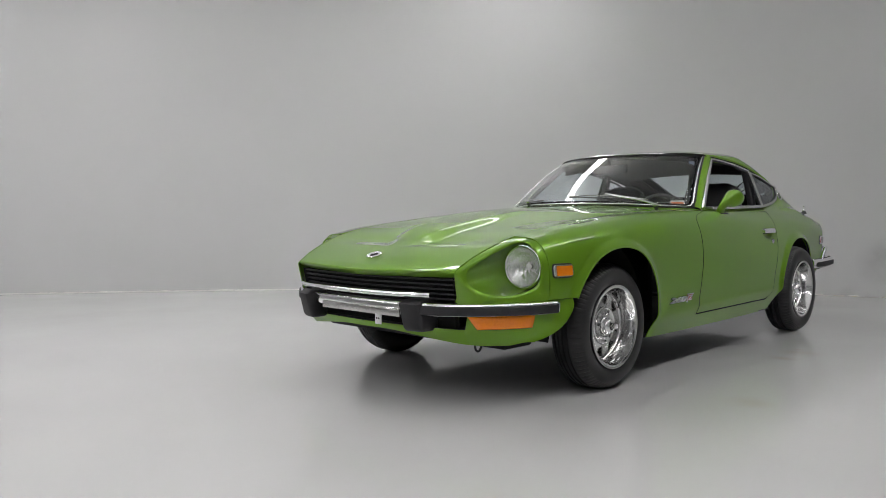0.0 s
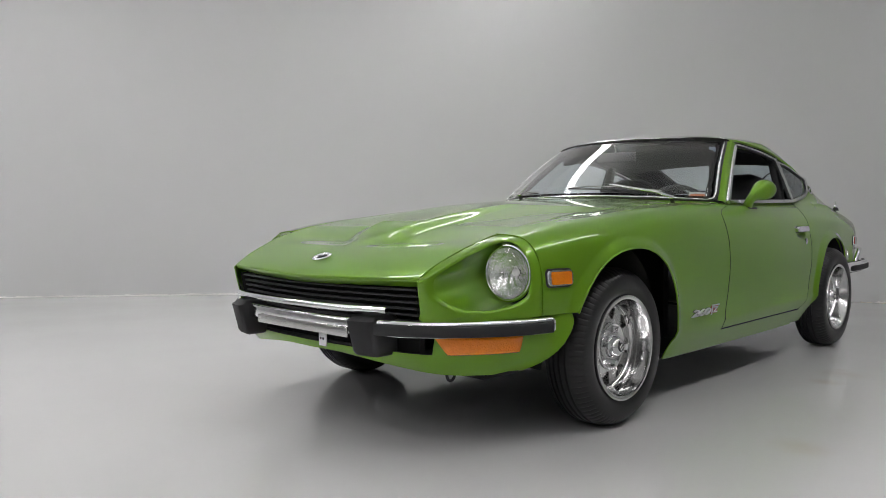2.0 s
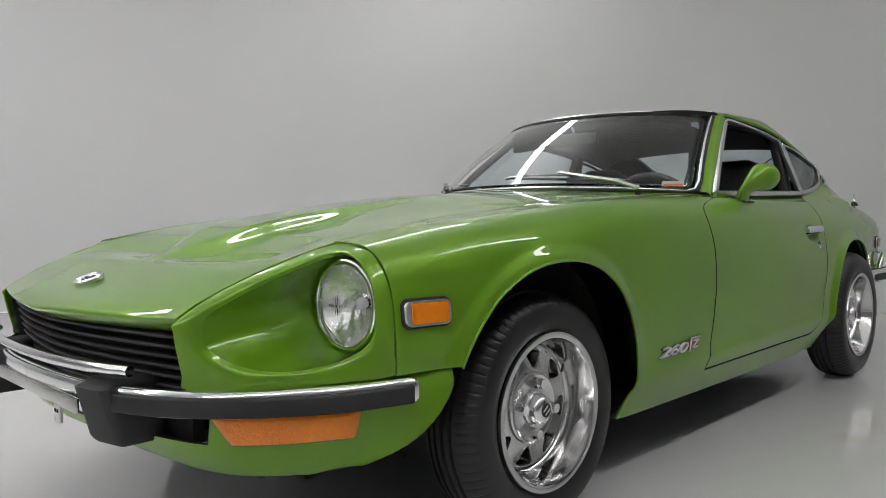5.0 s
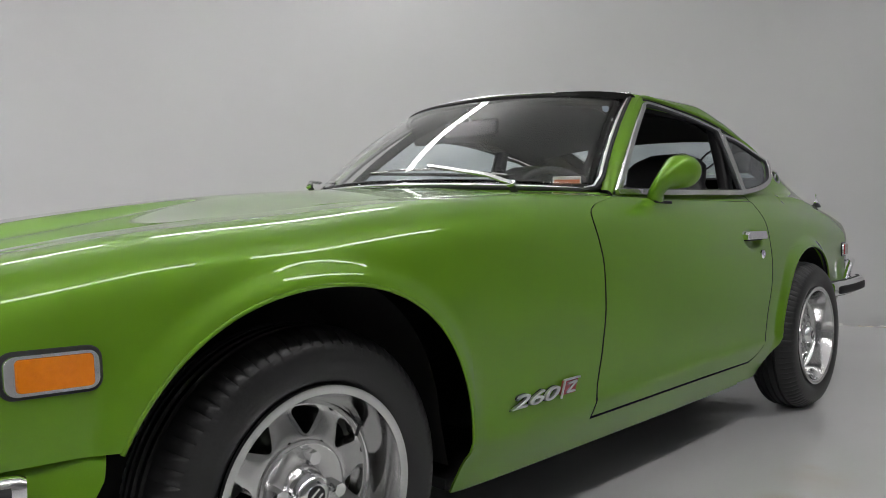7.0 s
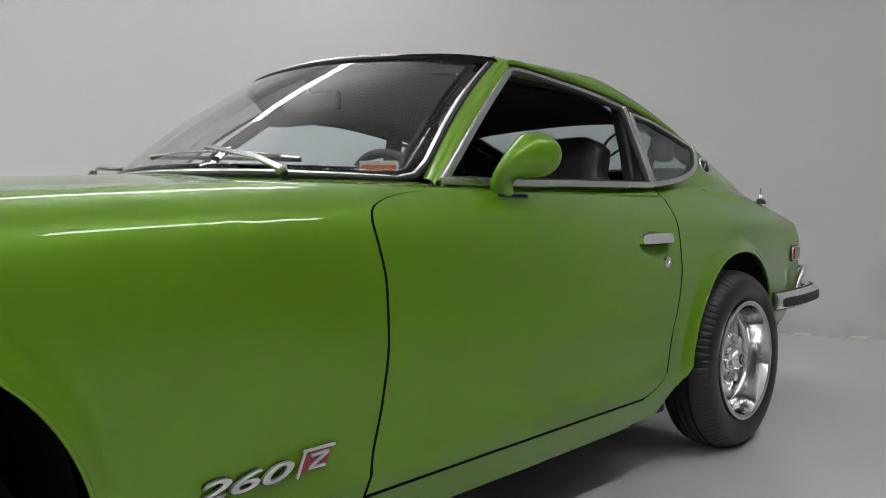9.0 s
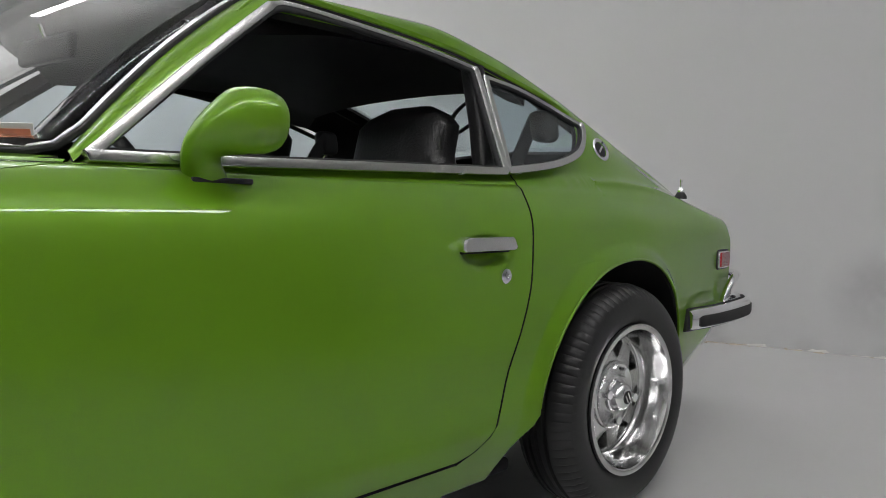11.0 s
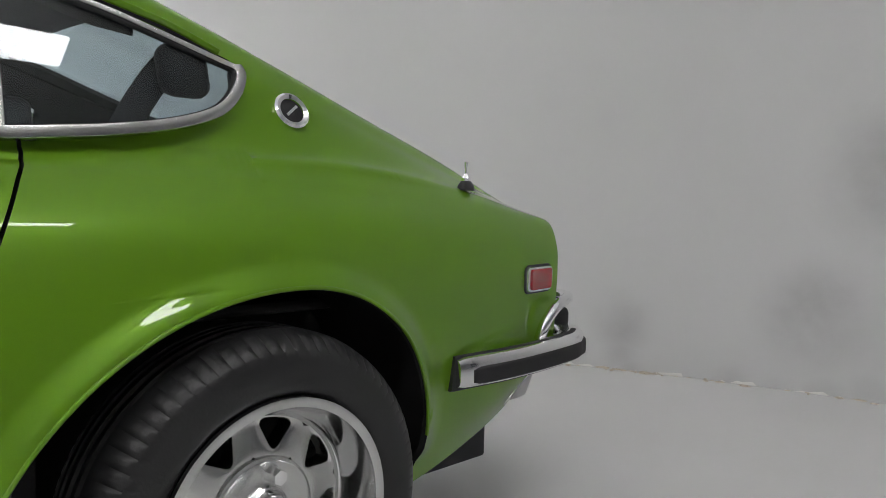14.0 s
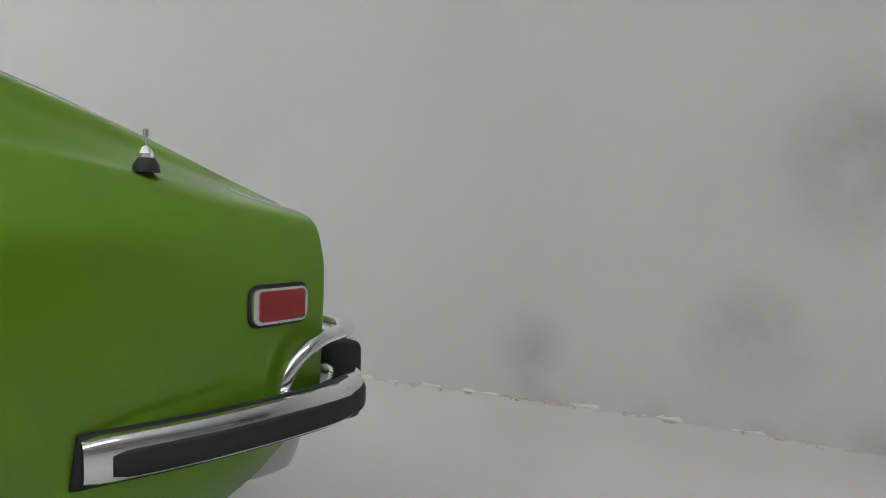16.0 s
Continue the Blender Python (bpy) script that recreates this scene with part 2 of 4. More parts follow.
# ---- the car: x runs to the tail, the near side is at minus y, front axle at x = 0 ----
STATIONS = [-0.50, -0.25, 0.0, 0.35, 0.80, 1.20, 1.41, 1.85, 2.05, 2.30, 2.45, 2.65, 2.90, 3.08, 3.14]
FEATURES = [  # half width and height of each long line of the body, station by station
    ([0.647, 0.667, 0.677, 0.682, 0.677, 0.677, 0.675, 0.672, 0.667, 0.657, 0.638, 0.6, 0.566, 0.535, 0.52], [0.3, 0.262, 0.223, 0.208, 0.203, 0.203, 0.203, 0.208, 0.213, 0.218, 0.22, 0.225, 0.272, 0.335, 0.37]),
    ([0.708, 0.733, 0.738, 0.733, 0.73, 0.726, 0.725, 0.723, 0.721, 0.71, 0.683, 0.638, 0.606, 0.585, 0.576], [0.357, 0.348, 0.338, 0.328, 0.329, 0.336, 0.34, 0.34, 0.34, 0.34, 0.34, 0.343, 0.365, 0.415, 0.44]),
    ([0.723, 0.753, 0.76, 0.75, 0.743, 0.74, 0.738, 0.73, 0.726, 0.713, 0.693, 0.653, 0.616, 0.594, 0.586], [0.473, 0.492, 0.492, 0.492, 0.492, 0.492, 0.492, 0.492, 0.492, 0.492, 0.492, 0.492, 0.501, 0.538, 0.564]),
    ([0.718, 0.748, 0.76, 0.754, 0.74, 0.73, 0.724, 0.705, 0.7, 0.687, 0.676, 0.652, 0.62, 0.597, 0.588], [0.588, 0.622, 0.646, 0.646, 0.646, 0.641, 0.641, 0.636, 0.636, 0.636, 0.636, 0.627, 0.617, 0.626, 0.627]),
    ([0.692, 0.723, 0.733, 0.732, 0.716, 0.703, 0.696, 0.671, 0.667, 0.659, 0.652, 0.639, 0.613, 0.592, 0.584], [0.66, 0.699, 0.723, 0.742, 0.754, 0.75, 0.747, 0.739, 0.737, 0.733, 0.731, 0.721, 0.704, 0.686, 0.677]),
    ([0.647, 0.667, 0.675, 0.677, 0.665, 0.655, 0.647, 0.619, 0.612, 0.605, 0.599, 0.591, 0.579, 0.567, 0.563], [0.696, 0.739, 0.763, 0.792, 0.809, 0.812, 0.811, 0.808, 0.806, 0.802, 0.796, 0.786, 0.767, 0.739, 0.728]),
    ([0.586, 0.588, 0.592, 0.598, 0.606, 0.608, 0.604, 0.577, 0.567, 0.554, 0.549, 0.539, 0.531, 0.521, 0.517], [0.706, 0.748, 0.775, 0.807, 0.826, 0.827, 0.83, 0.844, 0.85, 0.857, 0.858, 0.842, 0.798, 0.76, 0.748]),
    ([0.548, 0.548, 0.548, 0.548, 0.565, 0.546, 0.504, 0.505, 0.505, 0.501, 0.496, 0.491, 0.485, 0.476, 0.472], [0.708, 0.749, 0.776, 0.808, 0.83, 0.949, 1.113, 1.104, 1.071, 1.016, 0.97, 0.905, 0.827, 0.772, 0.755]),
    ([0.526, 0.526, 0.526, 0.526, 0.545, 0.488, 0.454, 0.44, 0.44, 0.44, 0.44, 0.435, 0.43, 0.425, 0.424], [0.708, 0.749, 0.776, 0.808, 0.83, 1.057, 1.166, 1.179, 1.148, 1.077, 1.025, 0.955, 0.867, 0.792, 0.767]),
    ([0.283, 0.283, 0.283, 0.283, 0.283, 0.283, 0.269, 0.263, 0.262, 0.262, 0.262, 0.262, 0.262, 0.262, 0.262], [0.713, 0.757, 0.779, 0.816, 0.837, 1.126, 1.192, 1.203, 1.174, 1.108, 1.054, 0.98, 0.885, 0.8, 0.773]),
    ([0.0, 0.0, 0.0, 0.0, 0.0, 0.0, 0.0, 0.0, 0.0, 0.0, 0.0, 0.0, 0.0, 0.0, 0.0], [0.713, 0.757, 0.779, 0.816, 0.837, 1.133, 1.201, 1.213, 1.185, 1.121, 1.067, 0.992, 0.893, 0.805, 0.775]),
]


def smooth_row(xs, ys, at):
    """Values of a smooth line without overshoot through (xs, ys)."""
    xs, ys = np.array(xs, float), np.array(ys, float)
    h, d = np.diff(xs), np.diff(ys) / np.diff(xs)
    m = np.zeros(len(xs))
    m[0], m[-1] = d[0], d[-1]
    for i in range(1, len(xs) - 1):
        if d[i - 1] * d[i] > 0:
            w1, w2 = 2 * h[i] + h[i - 1], h[i] + 2 * h[i - 1]
            m[i] = (w1 + w2) / (w1 / d[i - 1] + w2 / d[i])
    at = np.clip(np.array(at, float), xs[0], xs[-1])
    i = np.clip(np.searchsorted(xs, at, side="right") - 1, 0, len(xs) - 2)
    t = (at - xs[i]) / h[i]
    return (2 * t**3 - 3 * t**2 + 1) * ys[i] + (t**3 - 2 * t**2 + t) * h[i] * m[i] + (-2 * t**3 + 3 * t**2) * ys[i + 1] + (t**3 - t**2) * h[i] * m[i + 1]


NX, NS = 365, 401
XGRID = np.linspace(-0.50, 3.14, NX)
SGRID = np.linspace(0, 10, NS)
_w = np.array([smooth_row(STATIONS, fw, XGRID) for fw, _ in FEATURES])
_z = np.array([smooth_row(STATIONS, fz, XGRID) for _, fz in FEATURES])


def _across(a):
    """Catmull-Rom over the long lines, at every fine step."""
    p = np.vstack([2 * a[:1] - a[1:2], a, 2 * a[-1:] - a[-2:-1]])
    i = np.minimum(SGRID.astype(int), 9)
    t = (SGRID - i)[:, None]
    q0, q1, q2, q3 = p[i], p[i + 1], p[i + 2], p[i + 3]
    return 0.5 * (2 * q1 + (q2 - q0) * t + (2 * q0 - 5 * q1 + 4 * q2 - q3) * t**2 + (3 * q1 - q0 - 3 * q2 + q3) * t**3)


TABLE_W, TABLE_Z = _across(_w), _across(_z)
# crisp shoulder ridge under the side windows, running on to the tail
_ridge = np.exp(-(np.sqrt((SGRID - 5.68) ** 2 + 0.03**2) - 0.03) / 0.17)[:, None] * (np.clip((XGRID - 0.98) / 0.15, 0, 1) * np.clip((3.05 - XGRID) / 0.4, 0, 1))[None, :]
TABLE_W = TABLE_W + 0.006 * _ridge
# ledge above the sill: the skin steps out below the door's lower crease
_ledge = np.where(SGRID > 1.0, np.exp(-np.abs(SGRID - 1.0) / 0.20), 1 - 0.45 * (1 - SGRID))
TABLE_W = TABLE_W + 0.014 * _ledge[:, None] * (np.clip((XGRID - 0.30) / 0.08, 0, 1) * np.clip((2.02 - XGRID) / 0.08, 0, 1))[None, :]
TABLE_Z = TABLE_Z + 0.005 * _ridge


def section(x, s):
    """Half width and height of the body's skin at x, s long lines up from the sill."""
    fx = min(max((x + 0.50) / 3.64 * (NX - 1), 0), NX - 1.001)
    fs = min(max(s / 10 * (NS - 1), 0), NS - 1.001)
    i, j = int(fx), int(fs)
    a, b = fx - i, fs - j
    def mix(t):
        return (t[j, i] * (1 - a) + t[j, i + 1] * a) * (1 - b) + (t[j + 1, i] * (1 - a) + t[j + 1, i + 1] * a) * b
    return float(mix(TABLE_W)), float(mix(TABLE_Z))


def step_at(x, z, top=7.0):
    """The s at which the skin at x reaches the height z."""
    lo, hi = 0.0, top
    for _ in range(22):
        mid = (lo + hi) / 2
        if section(x, mid)[1] < z:
            lo = mid
        else:
            hi = mid
    return (lo + hi) / 2


def skin(x, s, out=0.0):
    w, z = section(x, s)
    return (x, -(w + out), z)


def on_side(x, z, out=0.0):
    """A point of the near flank at a place and height."""
    return skin(x, step_at(x, z), out)


def line(pairs, value):
    return float(np.interp(value, [p[0] for p in pairs], [p[1] for p in pairs]))


_gf = np.array([(0.2034, 0.7716), (0.2832, 0.7706), (0.339, 0.7766), (0.4477, 0.8026), (0.5536, 0.8166), (0.6488, 0.8166), (0.6969, 0.8106), (0.7469, 0.8056), (0.771, 0.8146), (0.7921, 0.8596), (0.8095, 0.9572), (0.8249, 1.0472), (0.8383, 1.0572)])
_gr = np.array([(.20, 1.69), (.286, 1.69), (.300, 1.735), (.344, 1.784), (.443, 1.818), (.529, 1.868), (.613, 1.916), (.68, 1.942), (.735, 1.966), (.79, 1.992), (.82, 2.006), (.86, 2.012)])


def gap_front(z):
    return float(smooth_row(_gf[:, 0], _gf[:, 1], [z])[0])


def gap_rear(z):
    return float(smooth_row(_gr[:, 0], _gr[:, 1], [z])[0])


def arch_front(x):
    """Height of the front wheel opening's edge."""
    a = 0.362 if x < 0 else 0.340
    d = abs(x / a)
    return 0.298 + 0.358 * max(0, 1 - d**2.15) ** (1 / 2.15) if d < 1 else 0


def arch_rear(x):
    c = x - 2.345
    a = 0.445 if c < 0 else 0.325
    d = abs(c / a)
    p = 2.0 if c < 0 else 2.15
    return 0.298 + 0.344 * max(0, 1 - d**p) ** (1 / p) if d < 1 else 0


car = new("sports_car")
tagged(car, "two-door coupe in green metallic paint with chrome and black bumpers", "car")


def shell(name, pieces, label="", parent=car, thick=0.012, inner=GAP, rim=1):
    v, f = join(*pieces)
    ob = obj(name, v, f, [PAINT, inner], parent, label)
    crisp(ob)
    s = ob.modifiers.new("sheet", "SOLIDIFY")
    s.thickness, s.offset, s.material_offset, s.material_offset_rim = thick, -1, 1, rim
    return ob


def outward(piece, mirror=False):
    """Faces turned away from the car's middle line, so that the sheet grows inwards."""
    v, f = piece
    return flip(piece) if mirror else piece


def _rim(fn, c):
    q = np.linspace(c - 0.47, c + 0.36, 700)
    h = np.array([fn(v) for v in q])
    return np.column_stack((q, h))[h > 0.29]


RIMS = [(0.0, _rim(arch_front, 0.0)), (2.33, _rim(arch_rear, 2.33))]


def flare(x, z):
    """How far the skin swells out near a wheel opening's edge."""
    out = 0.0
    for c, edge in RIMS:
        if abs(x - c) < 0.52:
            d = float(np.sqrt(((edge - (x, z)) ** 2).sum(axis=1).min()))
            out = max(out, 0.014 * (1 - ease(d, 0.0, 0.045)))
    return out


def columns(xs, lower, upper, n, shift=None, foot=None):
    """Skin between two lines, column by column, lower and upper in s; a foot goes on down to the sill."""
    rows = []
    for x in xs:
        s0 = lower(x)
        zb = section(x, s0)[1]
        s1 = upper(shift(x, 0.86, zb) if shift else x)
        row = []
        steps = [lerp(s0, s1, k / n) for k in range(n + 1)]
        if foot:
            steps = [lerp(0, s0, k / foot) for k in range(foot)] + steps
        for s in steps:
            xx = x
            if shift:
                for _ in range(4):
                    xx = shift(x, section(xx, s)[1], zb)
            row.append(skin(xx, s, flare(xx, section(xx, s)[1]) if s < 4.5 else 0.0))
        rows.append(row)
    return grid(rows)


def spaced(*stops):
    """Column places: pairs of (x, steps to the next)."""
    out = []
    for (a, n), (b, _) in zip(stops, stops[1:]):
        out += [lerp(a, b, k / n) for k in range(n)]
    return out + [stops[-1][0]]


def cosine(a, b, n):
    return [lerp(a, b, (1 - math.cos(math.pi * k / n)) / 2) for k in range(n + 1)]


def bottom_front(x):
    z = max(arch_front(x), 0.461 if x < 0 else 0.0)
    return max(0.02, step_at(x, z)) if z > 0.2 else 0.0


def front_fender(mirror):
    xs = spaced((-0.4768, 8), (-0.37, 1)) + cosine(-0.362, 0.340, 60)
    def shift(x, z, zb):
        return x + (gap_front(z) - 0.002 - 0.766) * ease(x, 0.345, 0.766)
    piece = columns(xs, bottom_front, lambda x: 6.0 if x > 0.7 else 6.99, 44, shift)
    rear = columns(spaced((0.340, 24), (0.766, 1)), lambda x: bottom_front(0.340), lambda x: lerp(6.99, 6.0, ease(x, 0.62, 0.76)), 44, shift, 10)
    ob = shell("front_fender", [outward(piece, mirror), outward(rear, mirror)], thick=0.005, rim=0)
    return ob


def door(mirror):
    rows = []
    for i in range(97):
        u = i / 96
        row = []
        for k in range(73):
            x, z = lerp(0.82, 1.85, u), 0.5
            for _ in range(6):
                s0 = step_at(x, 0.288)
                s = lerp(s0, 6.0, k / 72)
                z = section(x, s)[1]
                x = lerp(gap_front(z) + 0.0038, gap_rear(z) - 0.0030, u)
            d = math.hypot((x - 1.79) / 0.080, (z - 0.682) / 0.033)
            row.append(skin(x, s, -0.020 * (1 - ease(d, 0.6, 1.0))))
        rows.append(row)
    return shell("door", [outward(grid(rows), mirror)])


def rocker(mirror):
    piece = columns(spaced((0.768, 30), (1.69, 1)), lambda x: 0.0, lambda x: step_at(x, 0.281), 5)
    return shell("rocker_panel", [outward(piece, mirror)])


WINDOW_FOOT = [(2.0, .847), (2.10, .858), (2.18, .870), (2.235, .883), (2.278, .896), (2.306, .911), (2.326, .932), (2.339, .955), (2.345, .99)]


def quarter(mirror):
    split, n = 2.345, 44
    def low(x):
        z = arch_rear(x)
        return max(0.0, step_at(x, z)) if z > 0.21 else 0.0
    crown = arch_rear(split)
    edge = cosine(1.901, split, 80)
    heights = [max(arch_rear(x), 0.2) for x in edge]
    def wheel_side(z):
        if z < 0.34:
            return float(np.interp(z, [0.212, 0.276, 0.34], [1.815, 1.850, np.interp(0.34, heights, edge)]))
        return float(np.interp(z, heights, edge)) if z < crown else split
    # ahead of the wheel: level rows from the door gap back to the wheel opening, then up to the window
    rows = []
    for k in range(31):
        z = lerp(0.212, crown, math.sin(k / 30 * math.pi / 2))
        rows.append([on_side(x, z, flare(x, z)) for x in (lerp(gap_rear(z) + (0.0025 if z > 0.284 else 0.0), wheel_side(z), i / 44) for i in range(45))])
    s_low = low(split)
    z_end = section(split, 7.0)[1]
    for k in range(1, n + 1):
        v = (section(split, lerp(s_low, 7.0, k / n))[1] - crown) / (z_end - crown)
        row = []
        for i in range(45):
            x = 2.1
            for _ in range(5):
                z = lerp(crown, z_end if i == 44 else line(WINDOW_FOOT, x), v)
                x = lerp(gap_rear(z) + 0.0025, split, math.sin(i / 44 * math.pi / 2))
            row.append(on_side(x, z, flare(x, z) if z < 0.72 else 0.0))
        rows.append(row)
    a0 = grid(rows)
    back = [split + (2.669 - split) * math.sin(k / 34 * math.pi / 2) for k in range(35)]
    a = columns(back, low, lambda x: 7.0, n)
    c = columns(spaced((2.669, 24), (3.14, 1)), lambda x: low(2.669), lambda x: 7.0, n, None, 10)
    b = columns(spaced((2.0, 24), (split, 1)) + back[1:] + spaced((2.669, 24), (3.14, 1))[1:], lambda x: 7.0, lambda x: 8.25, 8)
    tail = [[(3.14 + 0.012 * math.sin(k / 5 * 1.57), -section(3.14, s)[0] + 0.02 * (1 - math.cos(k / 5 * 1.57)), section(3.14, s)[1] - 0.004 * k / 5 * (1 if s > 4 else -1)) for k in range(6)] for s in [lerp(0, low(2.669), k / 10) for k in range(10)] + [lerp(low(2.669), 7, k / n) for k in range(n)] + [lerp(7, 8.25, k / 8) for k in range(9)]]
    return shell("quarter_panel", [outward(q, mirror) for q in (a0, a, c, b, grid(tail))])


def roof():
    def header(w):
        return 1.133 + 0.280 * (abs(w) / 0.49) ** 2.4
    rows = []
    for i in range(33):
        row = []
        for k in range(-24, 25):
            s = 10 - 3 * abs(k) / 24
            x = lerp(1.41, 2.06, i / 32)
            w, z = section(x, s)
            x2 = lerp(header(w), 2.06, i / 32)
            if x2 < 1.41:
                w, z = section(1.41, s)
                z -= (1.41 - x2) * 0.10 + (1.41 - x2) ** 2 * 0.12
            else:
                w, z = section(x2, s)
            row.append((x2, math.copysign(w, k) if k else 0.0, z))
        rows.append(row)
    return shell("roof", [grid(rows)], thick=0.02)


def hatch():
    def at(x, k, n):
        s = 10 - 1.72 * abs(k) / n
        w, z = section(x, s)
        return (x, math.copysign(w, k) if k else 0.0, z + 0.002)
    n = 16
    head = grid([[at(x, k, n) for k in range(-n, n + 1)] for x in np.linspace(2.065, 2.15, 6)])
    low = grid([[at(x, k, n) for k in range(-n, n + 1)] for x in np.linspace(2.74, 3.14, 20)])
    sides = [grid([[at(x, sg * k, n) for k in np.linspace(13.2, n, 5)] for x in np.linspace(2.15, 2.74, 24)]) for sg in (-1, 1)]
    ob = shell("tailgate", [head, low, *sides], "green tailgate with a large sloping rear window")
    gl = obj("rear_window", *grid([[at(x, k, n) for k in np.linspace(-13.3, 13.3, 21)] for x in np.linspace(2.148, 2.742, 14)]), TINT, ob)
    return ob, gl


front_fender(False), front_fender(True)
doors = [door(False), door(True)]
rocker(False), rocker(True)
quarter(False), quarter(True)
roof()
tailgate, rear_glass = hatch()
# tail panel
rows = []
for s in np.linspace(0, 9.99, 50):
    w, z = section(3.14, s)
    rows.append([(3.152 + 0.012 * (1 - abs(k) / 10), (w - 0.02) * k / 10, z - (0.004 if s > 4 else -0.004)) for k in range(-10, 11)])
obj("tail_panel", *grid(rows), PAINT, car)


# hood
def lip(w):
    return -0.877 + 0.070 * (abs(w) / 0.53) ** 1.6


_hc = np.array([(-0.892, 0.5767), (-0.832, 0.5997), (-0.756, 0.6267), (-0.532, 0.6892), (-0.232, 0.7498), (0.068, 0.7921), (0.418, 0.8287), (0.688, 0.8499)])
_he = np.array([(-0.9452, 0.5257), (-0.8352, 0.5767), (-0.7352, 0.6238), (-0.6352, 0.6623), (-0.5452, 0.6902), (-0.4852, 0.706), (-0.2352, 0.7508), (0.0148, 0.7768), (0.3648, 0.8085), (0.6348, 0.8239)])


_hx = np.linspace(-0.95, 0.69, 330)
_hzc, _hze = (smooth_row(t[:, 0], t[:, 1], _hx) for t in (_hc, _he))


def bulge(x, w):
    """Rise of the centre bulge: a blunt nose, steep flanks, fading towards the windscreen."""
    f = 1 - math.hypot(abs(w) / 0.195, max(0, -0.30 - x) / 0.345)
    return 0.028 * ease(f, 0.0, 0.44) * (1 - ease(x, -0.28, 0.24))


def hood_z(x, w):
    zc, ze = float(np.interp(x, _hx, _hzc)), float(np.interp(x, _hx, _hze))
    zc += 0.026 * ease(x, -0.62, -0.36) * (1 - 0.45 * ease(x, 0.1, 0.6)) - bulge(x, 0)
    q = min(1, abs(w) / 0.545)
    return ze + (zc - ze) * (1 - q**2.2) + bulge(x, w)


def hood():
    rows = []
    for k in range(-84, 85):
        w = 0.542 * k / 84
        x0, x1 = lip(w), 0.60 + 0.07 * (abs(w) / 0.542) ** 2
        y = w * 0.966
        row = [(x0 + 0.03, y, hood_z(x0, w) - 0.034), (x0 + 0.003, y, hood_z(x0, w) - 0.018), (x0 - 0.003, y, hood_z(x0, w) - 0.008)]
        for i in range(151):
            x = lerp(x0, x1, i / 150)
            y = w * (1 - 0.034 * ease(x, -0.42, -0.83))
            row.append((x, y, hood_z(x, w) - 0.004 * max(0, 1 - i / 3)))
        rows.append(row)
    return shell("hood", [grid(rows)], "long green hood with a raised centre bulge", rim=0)


hood_ob = hood()

# cowl between hood and windscreen
def ws_low(w):
    q = abs(w) / 0.602
    return (0.705 + (0.345 if w < 0 else 0.300) * q**2.3, w * (1 - 0.040 * q * q if w < 0 else 1), 0.862 - 0.026 * q**2)


def ws_high(w):
    q = abs(w) / 0.475
    return (1.125 + (0.298 if w < 0 else 0.280) * q**2.4, w * (1 - 0.022 * q * q if w < 0 else 1), 1.162 - 0.004 * q**2)


rows = []
for k in range(-30, 31):
    w = 0.59 * k / 30
    b = ws_low(w)
    x0 = 0.612 + 0.07 * (min(abs(w), .542) / 0.542) ** 2
    z0 = hood_z(0.62, min(abs(w), .542)) if abs(w) < .542 else 0.824
    rows.append([(lerp(x0, b[0] + 0.01, t / 6), w * lerp(1.0, 1.0, t / 6), lerp(z0 - 0.004, b[2] - 0.006, t / 6) - 0.012 * math.sin(math.pi * t / 6)) for t in range(7)])
shell("cowl", [grid(rows)])

# windscreen
def thick_pane(ob, t=0.004):
    m = ob.modifiers.new("thick", "SOLIDIFY")
    m.thickness, m.offset = t, 0
    ob.visible_shadow = False
    return ob


def ws_point(u, v):
    a, b = Vector(ws_low(0.602 * u)), Vector(ws_high(0.475 * u))
    p = a.lerp(b, v)
    return p + Vector((-0.5, 0, 0.85)) * 0.018 * math.sin(math.pi * v)


thick_pane(rear_glass)
windscreen = obj("windscreen", *grid([[ws_point(lerp(-0.985, 0.985, i / 40), lerp(0.015, 0.985, k / 20)) for k in range(21)] for i in range(41)]), GLASS, car)
thick_pane(windscreen)
edge = [ws_point(lerp(-0.955, 0.955, i / 40), 0.0) for i in range(41)] + [ws_point(0.988, 0.022)] + [ws_point(1, k / 20) for k in range(2, 20)] + [ws_point(lerp(1, -1, i / 40), 1.0) for i in range(41)] + [ws_point(-1, 1 - k / 20) for k in range(1, 19)] + [ws_point(-0.988, 0.022)]
NRM = (-0.5, 0, 0.85)
obj("windscreen_seal", *sweep(edge, slab(0.023, 0.010), NRM, True), BLACK, windscreen)
obj("windscreen_trim", *sweep([p + Vector(NRM) * 0.006 for p in edge], slab(0.010, 0.008, 0.4), NRM, True), CHROME, windscreen)

# rain gutter over the side windows
for sg in (-1, 1):
    top = spline([(1.36, 0, 1.095), (1.40, 0, 1.128), (1.46, 0, 1.152), (1.60, 0, 1.146), (1.78, 0, 1.131), (1.955, 0, 1.106), (2.115, 0, 1.072), (2.236, 0, 1.045), (2.325, 0, 1.013)], 60)
    rail = [(p.x, -sg * skin(p.x, step_at(p.x, p.z, 9.0), 0.004)[1] * -1, p.z) for p in top]
    obj("rain_gutter", *sweep(rail, slab(0.012, 0.007, 0.45), (0, sg, 0.3)), PAINT, car)
    obj("gutter_shadow_strip", *sweep([(x, y + sg * 0.003, z - 0.011) for x, y, z in rail], slab(0.010, 0.011, 0.3), (0, sg, 0.3)), GAP, car)
rows = []
